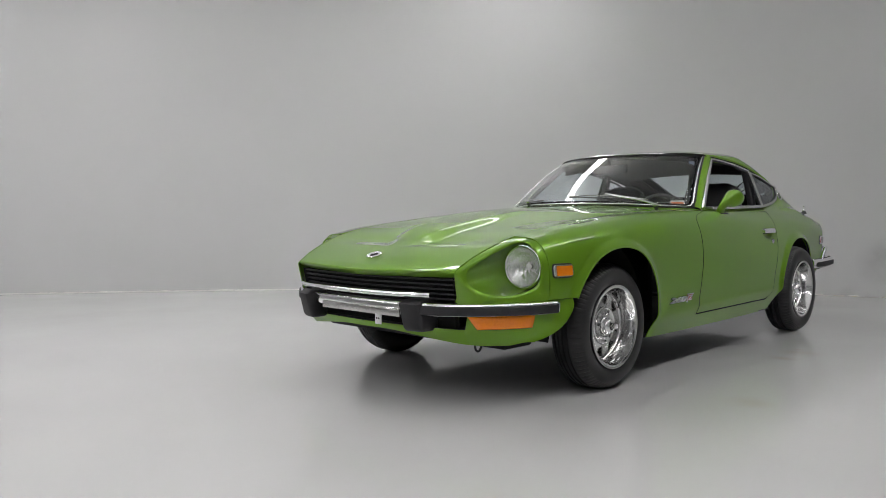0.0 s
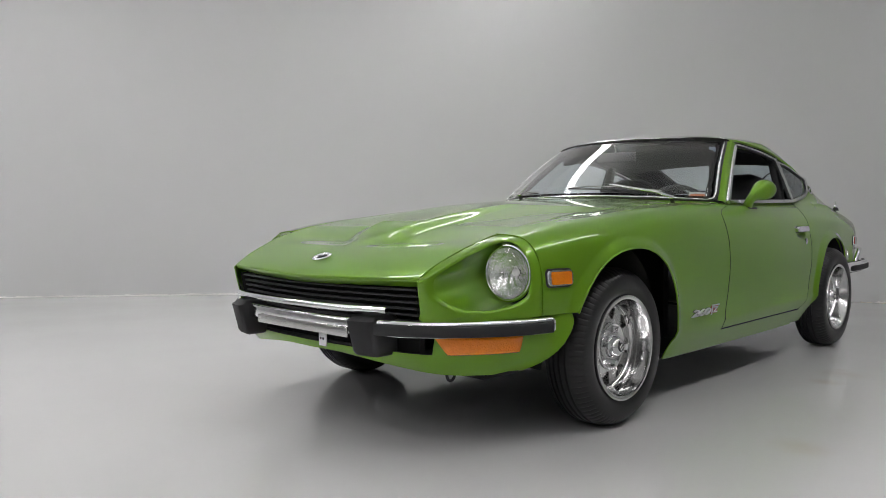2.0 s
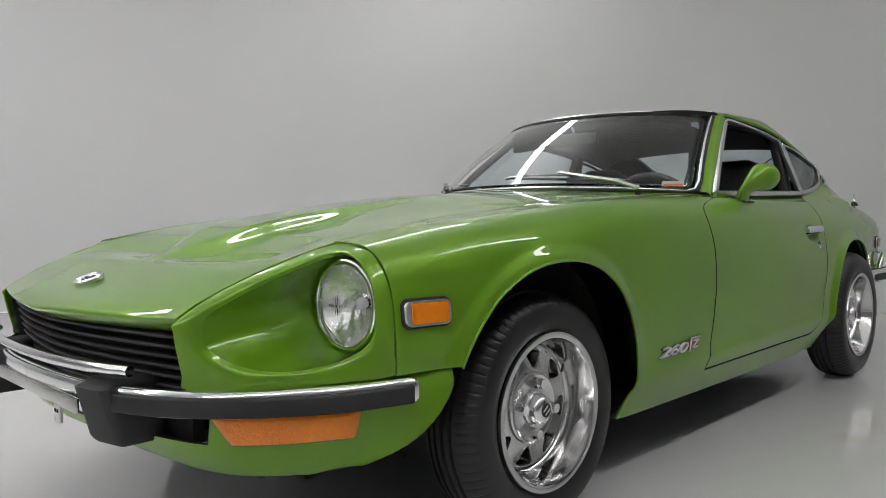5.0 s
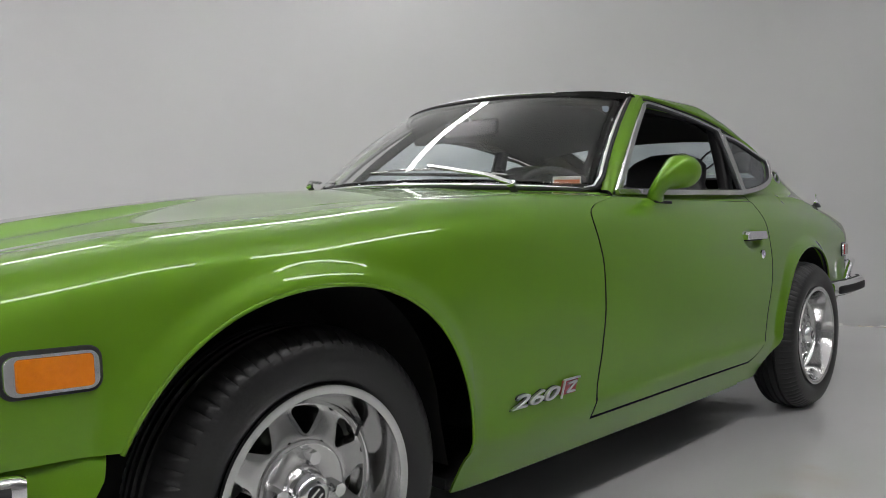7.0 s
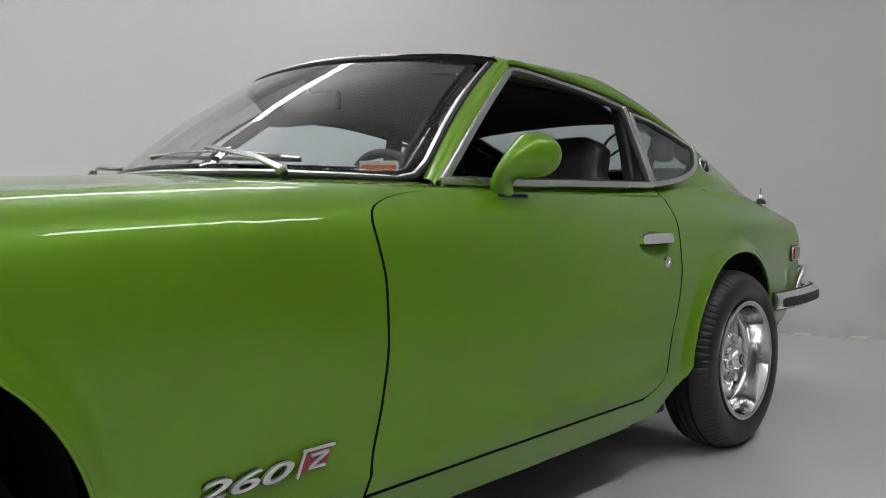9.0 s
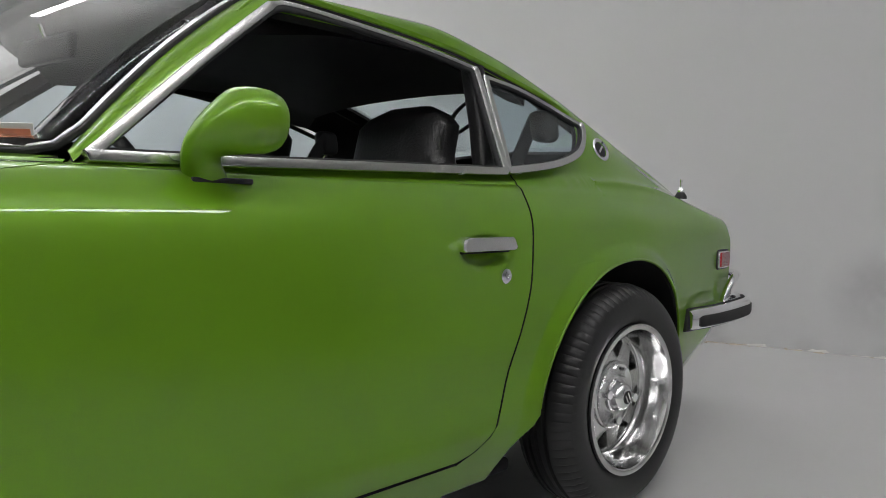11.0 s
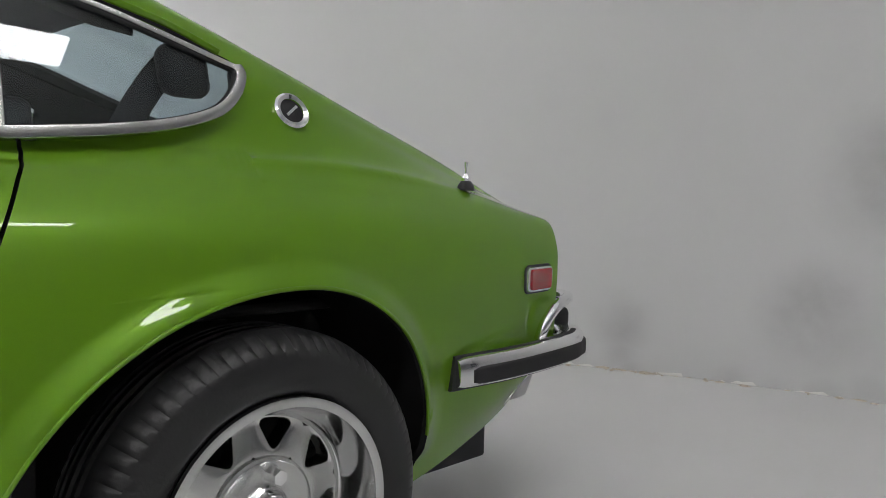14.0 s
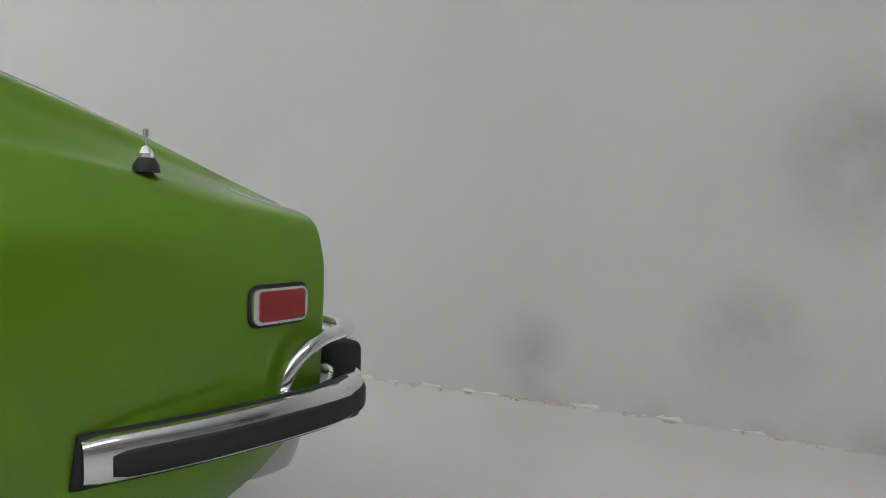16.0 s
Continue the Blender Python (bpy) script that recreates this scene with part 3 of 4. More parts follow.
for i in range(15):
    x = lerp(1.17, 2.205, i / 14)
    row = []
    for k in range(-12, 13):
        w = k / 12
        z = lerp(lerp(1.135, 1.168, ease(x, 1.17, 1.5)), 1.085, ease(x, 1.75, 2.205)) - 0.030 * abs(w) ** 2.5 - 0.03 * ease(abs(w), 0.9, 1)
        row.append((x + 0.20 * abs(w) ** 3.2 * (1 - i / 14), w * lerp(0.445, 0.455, i / 14), z))
    rows.append(row)
rows.append([(2.207, y, z + 0.038) for _, y, z in rows[-1]])
obj("headliner", *grid(rows), vary(material("black_lining", (0.030, 0.030, 0.031), 0.7), 25, 0.2, 0.2, 200), car, "black roof lining")

# windscreen pillars
def pillar(mirror):
    rows = []
    for i in range(25):
        v = i / 24
        a = ws_point(-1.012, v) + Vector((-0.002, 0, 0.004))
        b = Vector((lerp(1.053, 1.434, v), -lerp(0.621, 0.506, v), lerp(0.824, 1.133, v)))
        d = (b - a)
        o = Vector((-0.35, -0.75, 0.3)).normalized()
        rows.append([a + d * t / 6 + o * 0.009 * math.sin(math.pi * t / 6) for t in range(7)])
    shell("windscreen_pillar", [outward(grid(rows), mirror)], thick=0.03)


pillar(False), pillar(True)

# side windows
DOOR_WIN = [(1.066, .8315), (1.069, .831), (1.25, .9845), (1.41, 1.110), (1.432, 1.1245), (1.46, 1.1325), (1.60, 1.125), (1.78, 1.1096), (1.93, 1.088), (1.955, 1.083), (1.9605, 1.075), (1.9645, .9634), (1.9675, .852), (1.9675, .848), (1.96, .8465), (1.6, .8402), (1.3, .8335), (1.12, .8315)]
QUART_WIN = [(1.981, .8505), (1.981, .86), (1.985, .9634), (1.985, 1.062), (1.988, 1.069), (2.00, 1.0665), (2.115, 1.0540), (2.236, 1.0190), (2.312, .9950), (2.338, .988), (2.345, .983), (2.347, .974), (2.341, .958), (2.328, .938), (2.306, .916), (2.278, .901), (2.235, .887), (2.18, .8740), (2.10, .8620), (2.0, .8515)]


def on_glass(x, z, out=0.0):
    """A place in the flat, leaning plane of the side windows."""
    w = 0.612 - 0.366 * (z - 0.819) - 0.034 * (x - 1.45)
    return Vector((x, -(w + out), z))


def rounded(outline, times=2):
    """Cut the corners of a closed outline."""
    for _ in range(times):
        out2 = []
        for a, b in zip(outline, outline[1:] + outline[:1]):
            out2 += [(lerp(a[0], b[0], .25), lerp(a[1], b[1], .25)), (lerp(a[0], b[0], .75), lerp(a[1], b[1], .75))]
        outline = out2
    return outline


def window_frame(name, outline, mirror, glass, label):
    sg = -1 if mirror else 1
    def place(p, out=0.0):
        q = on_glass(*p, out)
        return Vector((q.x, q.y * sg, q.z))
    out2 = rounded(outline, 2)
    loop = [place(p, 0.008) for p in out2]
    cx, cz = sum(p[0] for p in outline) / len(outline), sum(p[1] for p in outline) / len(outline)
    prof = slab(0.018, 0.014, 0.16)
    v, f = sweep(loop, prof, (0, -sg, 0.25), True)
    m, n = len(prof), len(out2)
    for i in range(n):  # the frame is thinner along its top edge
        (x0, z0), (x1, z1) = out2[i - 1], out2[(i + 1) % n]
        rise = abs(x1 - x0) / max(1e-6, math.hypot(x1 - x0, z1 - z0)) if out2[i][1] > cz else 0
        for k in range(i * m, i * m + m):
            v[k] = loop[i].lerp(v[k], 1 - 0.5 * ease(rise, 0.80, 0.95))
    fr = obj(name, v, f, TRIM, car, label)
    crisp(fr, 0.4)
    inner = [place((lerp(cx, p[0], 0.975), lerp(cz, p[1], 0.955)), 0.003) for p in out2]
    obj("window_seal", *sweep(inner, slab(0.014, 0.012, 0.35), (0, -sg, 0.25), True), BLACK, fr)
    if glass:
        verts = [place(p) for p in out2] + [place((cx, cz))]
        n = len(out2)
        g = obj("pane", verts, [(i, (i + 1) % n, n) for i in range(n)], TINT, fr, smooth=False)
        thick_pane(g)


for mirror in (False, True):
    window_frame("door_window", DOOR_WIN, mirror, mirror, "bright metal window frame")
    window_frame("quarter_window", QUART_WIN, mirror, True, "bright metal frame with blue-tinted glass")


# nose with the headlamp scoop
NOSE = [  # edge of the panel, edge of the scoop, angle on the lamp
    ((-.478, .722, .50), (-.512, .700, .535), -35), ((-.478, .722, .56), (-.508, .704, .575), -5), ((-.478, .715, .61), (-.508, .700, .615), 20),
    ((-.478, .697, .652), (-.508, .685, .645), 45), ((-.478, .665, .688), (-.508, .658, .675), 65), ((-.478, .62, .702), (-.508, .622, .690), 85),
    ((-.478, .575, .7065), (-.516, .592, .689), 100), ((-.495, .548, .7015), (-.545, .577, .681), 115), ((-.545, .546, .690), (-.59, .571, .667), 125),
    ((-.635, .541, .662), (-.66, .562, .643), 138), ((-.735, .534, .624), (-.735, .554, .613), 150), ((-.811, .526, .580), (-.782, .545, .586), 165),
    ((-.814, .524, .563), (-.790, .544, .558), 178), ((-.806, .521, .52), (-.785, .551, .530), 190), ((-.797, .518, .482), (-.760, .574, .505), 203),
    ((-.792, .516, .458), (-.732, .601, .490), 216), ((-.745, .586, .456), (-.69, .632, .481), 232), ((-.665, .642, .456), (-.64, .654, .480), 250),
    ((-.565, .692, .459), (-.575, .681, .492), 280), ((-.478, .720, .462), (-.53, .694, .512), 305),
]
LAMP_AT, LAMP_R = Vector((-0.493, 0.614, 0.588)), 0.093


def nose(mirror):
    n = 120
    o = spline([q[0] for q in NOSE], n, True)
    h = spline([q[1] for q in NOSE], n, True)
    turns = [q[2] for q in NOSE] + [325]
    rows, deep = [], []
    for k in range(n):
        a, b = o[k], h[k]
        d = (b - a).length
        row = []
        for t in range(6):
            q = t / 5
            p = a.lerp(b, q) + Vector((-0.3, 0.5, 0.15)) * 0.10 * d * math.sin(math.pi * q)
            row.append((p.x, -p.y, p.z))
        for q, inset in ((0.4, 0.004), (1.0, 0.009)):
            p = b.lerp(LAMP_AT, 0.05 * q) + Vector((inset * 0.5, 0, 0))
            row.append((p.x, -p.y, p.z))
        rows.append(row)
        f = k * len(NOSE) / n
        i = int(f)
        ang = radians(lerp(turns[i], turns[i + 1], f - i))
        e = LAMP_AT + Vector((0.012, math.cos(ang) * LAMP_R, math.sin(ang) * LAMP_R))
        first = Vector((row[-1][0], -row[-1][1], row[-1][2]))
        deep.append([])
        for t in range(11):
            q = t / 10
            p = first.lerp(e, q)
            hollow = 0.014 * math.sin(math.pi * q ** 0.8) * min(1, (first - e).length / 0.12)
            p += Vector((0.6, -0.35, 0)) * hollow
            deep[-1].append((p.x, -p.y, p.z))
    ob = shell("nose_panel", [outward(grid(rows, True), mirror)], thick=0.004, inner=PAINT)
    obj("lamp_scoop", *outward(grid(deep, True), mirror), PAINT, ob, "deep green scoop round the headlamp")
    return ob


noses = [nose(False), nose(True)]


# arch lips
def arch_lip(fn, x0, x1, mirror):
    sg = -1 if mirror else 1
    pts = []
    for x in cosine(x0, x1, 56):
        z = max(fn(x), 0.30)
        p = on_side(x, z, 0.0125)
        pts.append((p[0], p[1] * sg, p[2]))
    obj("arch_lip", *sweep(pts, slab(0.007, 0.007, 0.45), (0, 1, 0)), PAINT, car)


for mirror in (False, True):
    arch_lip(arch_front, -0.331, 0.3395, mirror)
    arch_lip(arch_rear, 1.9065, 2.6685, mirror)


# ---- wheels ----
def tyre_mesh():
    prof = [(.1965, -.093), (.206, -.100), (.225, -.104), (.250, -.104), (.266, -.099), (.277, -.088), (.2845, -.078), (.290, -.066), (.2935, -.050)]
    groove = []
    for c in (-.040, -.014, .014, .040):
        groove += [(.2945, c - .007), (.2875, c - .004), (.2875, c + .004), (.2945, c + .007)]
    prof = prof + groove + [(.2935, .050), (.290, .066), (.2845, .078), (.277, .088), (.266, .098), (.250, .102), (.225, .098), (.205, .088), (.196, .078)]
    rows = []
    n = 390
    for k in range(n):
        a = 2 * math.pi * k / n
        notch = 1 if k % 5 == 0 else 0
        row = []
        for r, y in prof:
            if notch and abs(y) > .05 and r > .276:
                r -= .004
            row.append((r * math.cos(a), y * (0.68 if y > 0 else 1), r * math.sin(a)))
        rows.append(row)
    return grid(rows, True, False)


def wheel(x, side, steer=0.0):
    w = new("wheel")
    w.parent = car
    ty = obj("tyre", *tyre_mesh(), TYRE, w, "black radial tyre with fine shoulder notches")
    rim = obj("rim", *lathe([(.197, -.098), (.1955, -.104), (.187, -.105), (.1800, -.102), (.1765, -.090), (.171, -.066), (.166, -.044), (.163, -.028), (.159, -.024), (.150, -.026)], 72), ALLOY, w, "polished deep-dish alloy rim")
    obj("barrel", *lathe([(.195, -.090), (.190, .0), (.190, .055), (.197, .06)], 48), BLACK, w)
    # spider with eight slots
    pieces = []
    for q in range(8):
        a0 = 2 * math.pi * q / 8
        m = 36
        hole, edge = [], []
        for k in range(m):
            b = 2 * math.pi * k / m
            rr = 0.0190 / sum(max(0, math.cos(b - n_)) ** 3.2 for n_ in (0, 2.0944, 4.1888)) ** (1 / 3.2)
            u, v = 0.1285 + rr * math.cos(b), rr * math.sin(b) * 1.12
            hole.append((u, v / u))
        for k in range(m):
            b = 2 * math.pi * k / m
            c, s_ = math.cos(b), math.sin(b)
            f_ = 1 / max(abs(c), abs(s_))
            edge.append((lerp(.088, .151, (c * f_ + 1) / 2), math.pi / 8 * s_ * f_))
        rows = []
        def at(r, t, y):
            return (r * math.cos(a0 + t), y, r * math.sin(a0 + t))
        def depth(r):
            return lerp(-.037, -.027, ease(r, .085, .151))
        for (r1, t1), (r2, t2) in zip(edge, hole):
            row = []
            for k in range(5):
                f_ = k / 4
                r, t = lerp(r1, r2, f_), lerp(t1, t2, f_)
                row.append(at(r, t, depth(r) + 0.0015 * f_**6))
            row.append(at(r2 - (r2 - .1285) * 0.10, t2 * 0.92, depth(r2) + 0.035))
            rows.append(row)
        pieces.append(grid(rows, True, False))
    obj("spider", *join(*pieces), CAST, w, "slotted alloy wheel centre")
    obj("hub_face", *lathe([(.090, -.036), (.0885, -.043), (.084, -.046), (.080, -.043), (.040, -.042), (.034, -.046)], 48), CAST, w)
    cap = obj("hub_cap", *lathe([(.043, -.040), (.042, -.050), (.039, -.053), (.039, -.057), (.034, -.074), (.029, -.080), (.021, -.083), (.0, -.083)], 40), CHROME, w, "chrome conical hub cap")
    obj("cap_disc", *lathe([(.0175, -.082), (.0175, -.0845), (.0, -.0852)], 28), BLACK, cap)
    for dx in (-.006, .006):
        part("cap_mark", box(-.011, .011, -.0862, -.0848, dx - .0015, dx + .0015), WHITE, cap)
    for q in range(4):
        a = radians(45 + 90 * q)
        bm = bmesh.new()
        bmesh.ops.create_cone(bm, cap_ends=True, segments=6, radius1=.0145, radius2=.0125, depth=.030)
        bmesh.ops.rotate(bm, verts=bm.verts, matrix=Matrix.Rotation(radians(90), 3, "X"))
        bmesh.ops.translate(bm, verts=bm.verts, vec=(.062 * math.cos(a), -.056, .062 * math.sin(a)))
        part("lug_nut", bm, CHROME, w)
    bm = bmesh.new()
    bmesh.ops.create_cone(bm, cap_ends=True, segments=8, radius1=.0035, radius2=.0028, depth=.022)
    bmesh.ops.rotate(bm, verts=bm.verts, matrix=Matrix.Rotation(radians(60), 3, "Y"))
    bmesh.ops.translate(bm, verts=bm.verts, vec=(.150, -.040, -.012))
    part("valve", bm, BLACK, w)
    w.matrix_basis = pose(x, side * 0.635, 0.302, 0, 37 * (x + 1) * side, (0 if side < 0 else 180) + steer) @ Matrix.Scale(0.955, 4)
    return w


for x in (0.0, 2.305):
    for side in (-1, 1):
        wheel(x, side)


def well(fn, x0, x1, side):
    """Black inner lining of a wheel opening."""
    pts = [(x0 - 0.03, 0.27)] + [(x + 0.02 * (x - (x0 + x1) / 2), max(fn(x), 0.24) + 0.018) for x in cosine(x0, x1, 40)] + [(x1 + 0.03, 0.25)]
    v, f = grid([[(x, side * .36, z), (x, side * min(.655, section(x, step_at(x, max(z, .25)))[0]), z)] for x, z in pts])
    n = len(v)
    obj("wheel_well", v + [(x, side * .37, z) for x, z in pts], f + [tuple(range(n, n + len(pts)))], GAP, car)


for side in (-1, 1):
    well(arch_front, -0.36, 0.338, side), well(arch_rear, 1.905, 2.667, side)

# floor pan and engine bay walls
part("floor_pan", box(0.36, 1.93, -.655, .655, .195, .225, .01), GAP, car)
part("rear_floor", box(1.93, 2.95, -.36, .36, .215, .245, .01), GAP, car)
part("engine_tray", box(-.70, .36, -.355, .355, .30, .33, .01), GAP, car)
part("crossmember", box(-.60, -.42, -.60, .52, .258, .292, .012), GAP, car)
part("firewall", box(.62, .66, -.55, .55, .24, .79), VINYL, car)
part("inner_wing", box(-.40, .62, -.36, -.345, .24, .70), GAP, car)
part("inner_wing", box(-.40, .62, .345, .36, .24, .70), GAP, car)
part("luggage_floor", box(2.03, 3.10, -.46, .46, .56, .585, .008), VINYL, car)
part("rear_bulkhead", box(2.0, 2.03, -.55, .55, .24, .60), VINYL, car)
obj("tow_hook", *sweep([(-.60 + .020 * math.cos(a), -.46, .262 + .024 * math.sin(a)) for a in np.linspace(0, 2 * math.pi, 20, endpoint=False)], ring(.005, 8), (0, 1, 0), True), BLACK, car, "steel towing eye")

# ---- front valance, mouth and grille ----
VPLAN = [(.744, -.30), (.738, -.38), (.728, -.45), (.695, -.57), (.625, -.68), (.525, -.760), (.40, -.800), (.22, -.830), (.0, -.842)]
VEDGE = [(.282, -.58), (.296, -.53), (.307, -.495), (.320, -.462), (.342, -.428), (.373, -.394), (.402, -.368), (.430, -.352), (.461, -.346)]
vpts = spline([(x, w, 0) for w, x in VPLAN], 120)


def vplan(s):
    f_ = min(max(s, 0), 1) * 120
    i = min(int(f_), 119)
    return vpts[i].lerp(vpts[i + 1], f_ - i)


def vstart(x):
    """Where along the plan the valance's edge lies."""
    return float(np.interp(-x, [-p.x for p in vpts], [k / 120 for k in range(121)]))


def vpoint(s, z, out=0.0):
    """A point of the valance, along its plan and at a height."""
    p = vplan(s)
    d = (vplan(s + .01) - vplan(s - .01)).normalized()
    tuck = 0.040 * max(0, (0.385 - z) / 0.095) ** 2 + 0.014 * max(0, (z - .415) / .045) ** 2
    return (p.x - d.y * (tuck - out), -max(0, p.y + d.x * (tuck - out)), z)


def valance(mirror):
    rows = []
    for i in range(97):
        row = []
        for k in range(17):
            u = k / 16
            z = s = 0.40
            s_top = vstart(line(VEDGE, .459))
            for _ in range(6):
                s = lerp(s_top, 1, i / 96) + (vstart(line(VEDGE, z)) - s_top) * max(0, 1 - i / 60) ** 2
                w = vplan(lerp(s_top, 1, i / 96)).y
                top = lerp(.351, .4590, ease(w, .528, .542))
                low = lerp(.326, .283, ease(w, .10, .62)) + .012 * ease(w, .70, .735)
                z = lerp(top, low, u)
            near = line(VEDGE, z) - vplan(s).x
            row.append(vpoint(s, z, 0.015 * max(0, 1 - near / 0.085) ** 2))
        rows.append(row)
    return shell("valance", [outward(grid(rows), mirror)], thick=0.006)


valance(False), valance(True)
part("mouth", box(-.758, -.735, -.475, .475, .345, .555), GAP, car)
part("mouth_floor", box(-.768, -.74, -.46, .46, .338, .346), GAP, car)
for sg in (-1, 1):
    obj("mouth_side", [(-.80, sg * .503, .555), (-.775, sg * .49, .40), (-.745, sg * .46, .40), (-.745, sg * .47, .555)], [(0, 1, 2, 3)], GAP, car)
grille = new("grille")
grille.parent = car
tagged(grille, "black grille of thin horizontal slats")
for i in range(7):
    z = .546 - i * .0195
    pts = [(lip(w) + .034 + i * .004, w, z) for w in np.linspace(-.508 + i * .003, .508 - i * .003, 25)]
    obj("slat", *sweep(pts, slab(.020, .0065, .4)), BLACK, grille)

# ---- bumpers ----
FB = [(-.890, .0), (-.884, .18), (-.862, .35), (-.812, .48), (-.72, .60), (-.60, .685), (-.50, .722), (-.438, .736)]


def half(points, sg, z, lo, hi, n=60):
    pts = spline([(x, w * sg, z(w) if callable(z) else z) for x, w in points], n)
    return pts[int(lo * n) : int(hi * n) + 1]


def blunt(v, f, m, scales):
    """Round off the first rings of a swept bar."""
    v = [Vector(p) for p in v]
    for r_, sc in enumerate(scales):
        c = sum((v[r_ * m + q] for q in range(m)), Vector()) / m
        for q in range(m):
            v[r_ * m + q] = c.lerp(v[r_ * m + q], sc)
    return v, f


front_bumper = new("front_bumper")
front_bumper.parent = car
tagged(front_bumper, "chrome bumper with black rubber strips and guards")
for sg in (-1, 1):
    bar = half(FB, sg, .431, .0, 1.0)[::-1]
    prof = slab(.030, .052, .42)
    obj("bumper_bar", *blunt(*sweep(bar, prof), len(prof), (.80, .95, .99)), CHROME, front_bumper, "chrome bar")
    strip = [Vector((p.x - .012, p.y + sg * .012 * min(1, abs(p.y) * 1.4), p.z - .003)) for p in half(FB, sg, .431, .33, .988)]
    obj("rubber_strip", *sweep(strip, slab(.018, .036, .35)), BLACK, front_bumper, "black rubber strip")
    bm = box(-.918, -.795, .296, .394, .338, .468, .017, 3)
    for v in bm.verts:
        v.co.x += 0.22 * (v.co.y - .345) + (0.030 * ease(v.co.z, .40, .34) if v.co.x < -.86 else 0) + (0.016 if v.co.z > .455 and v.co.x < -.86 else 0)
        v.co.y *= sg
        v.co.x += 0.018 if sg < 0 else 0
    part("guard", bm, BLACK, front_bumper, "black rubber guard")
    tube = [Vector((p.x - .006, p.y, p.z)) for p in spline([(-.905, 0, .487), (-.898, sg * .18, .487), (-.874, sg * .34, .487), (-.846, sg * .428, .487)], 24)]
    obj("over_bar", *sweep(tube, ring(.0105, 12)), CHROME, front_bumper, "thin chrome bar")
part("plate_bracket", box(-.908, -.898, -.305, .205, .398, .428, .004), TRIM, front_bumper, "plain silver plate carrier")
tab = part("tab", box(-.896, -.890, -.182, -.144, .355, .400, .003), WHITE, front_bumper, "small white bracket with two holes")
for dy in (-.170, -.156):
    part("hole", box(-.8975, -.895, dy - .0035, dy + .0035, .376, .383), GAP, tab)

RB = [(2.748, .634), (2.90, .648), (3.05, .648), (3.14, .632), (3.205, .575), (3.235, .46), (3.25, .25), (3.255, .0)]
rear_bumper = new("rear_bumper")
rear_bumper.parent = car
tagged(rear_bumper, "chrome rear bumper with black rubber strip and chrome hoop")
for sg in (-1, 1):
    bar = spline([(x, w * sg, .441 + .010 * ease(x, 2.75, 3.2)) for x, w in RB], 70)
    prof = slab(.050, .062, .30)
    obj("bumper_bar", *blunt(*sweep(bar, prof), len(prof), (.88, .97)), CHROME, rear_bumper, "chrome bar")
    strip = [Vector((p.x + .010 * (p.x > 3.15), p.y + sg * .021, p.z - .006)) for p in bar[2:48]]
    prof = slab(.016, .037, .42)
    obj("rubber_strip", *blunt(*sweep(strip, prof), len(prof), (.75, .95)), BLACK, rear_bumper, "black rubber strip")
    part("end_seal", box(2.738, 2.752, min(sg * .612, sg * .633), max(sg * .612, sg * .633), .406, .478, .005), BLACK, rear_bumper)
    obj("bumper_seat", *sweep([Vector((2.740, sg * .636, .441))] + [Vector((p.x, p.y + sg * .002, p.z - .001)) for p in bar[0:34]], slab(.014, .069, .3)), BLACK, rear_bumper, "black rubber seal behind the bumper")
    hoop = spline([(3.048, sg * .612, .466), (3.060, sg * .618, .505), (3.085, sg * .620, .532), (3.125, sg * .614, .548), (3.175, sg * .595, .551), (3.215, sg * .555, .551), (3.232, sg * .45, .551), (3.24, sg * .2, .551), (3.24, 0, .551)], 60)
    obj("hoop", *sweep(hoop, ring(.0125, 12)), CHROME, rear_bumper, "bent chrome tube over the bumper")
    bm = box(3.205, 3.274, sg * .49 - .05, sg * .50 + .05, .372, .515, .016, 3)
    part("guard", bm, BLACK, rear_bumper, "black rubber guard")
plan = spline([(3.03, -.552, 0), (3.10, -.550, 0), (3.155, -.530, 0), (3.185, -.47, 0), (3.185, -.25, 0), (3.19, 0, 0), (3.185, .25, 0), (3.185, .47, 0), (3.155, .530, 0), (3.10, .550, 0), (3.03, .552, 0)], 80)
rows = [[(p.x - .02 * (t / 8) ** 2, p.y * (1 - .03 * (t / 8) ** 2), lerp(.45, .312, t / 8)) for t in range(9)] for p in plan]
vl = shell("rear_valance", [grid(rows)], "silver-grey panel under the rear bumper", thick=0.006)
vl.data.materials[0] = GREYPAINT
bm = box(2.73, 3.02, -.49, -.45, .172, .268, .008)
part("tail_guard", bm, BLACK, car, "black plate hanging under the tail")


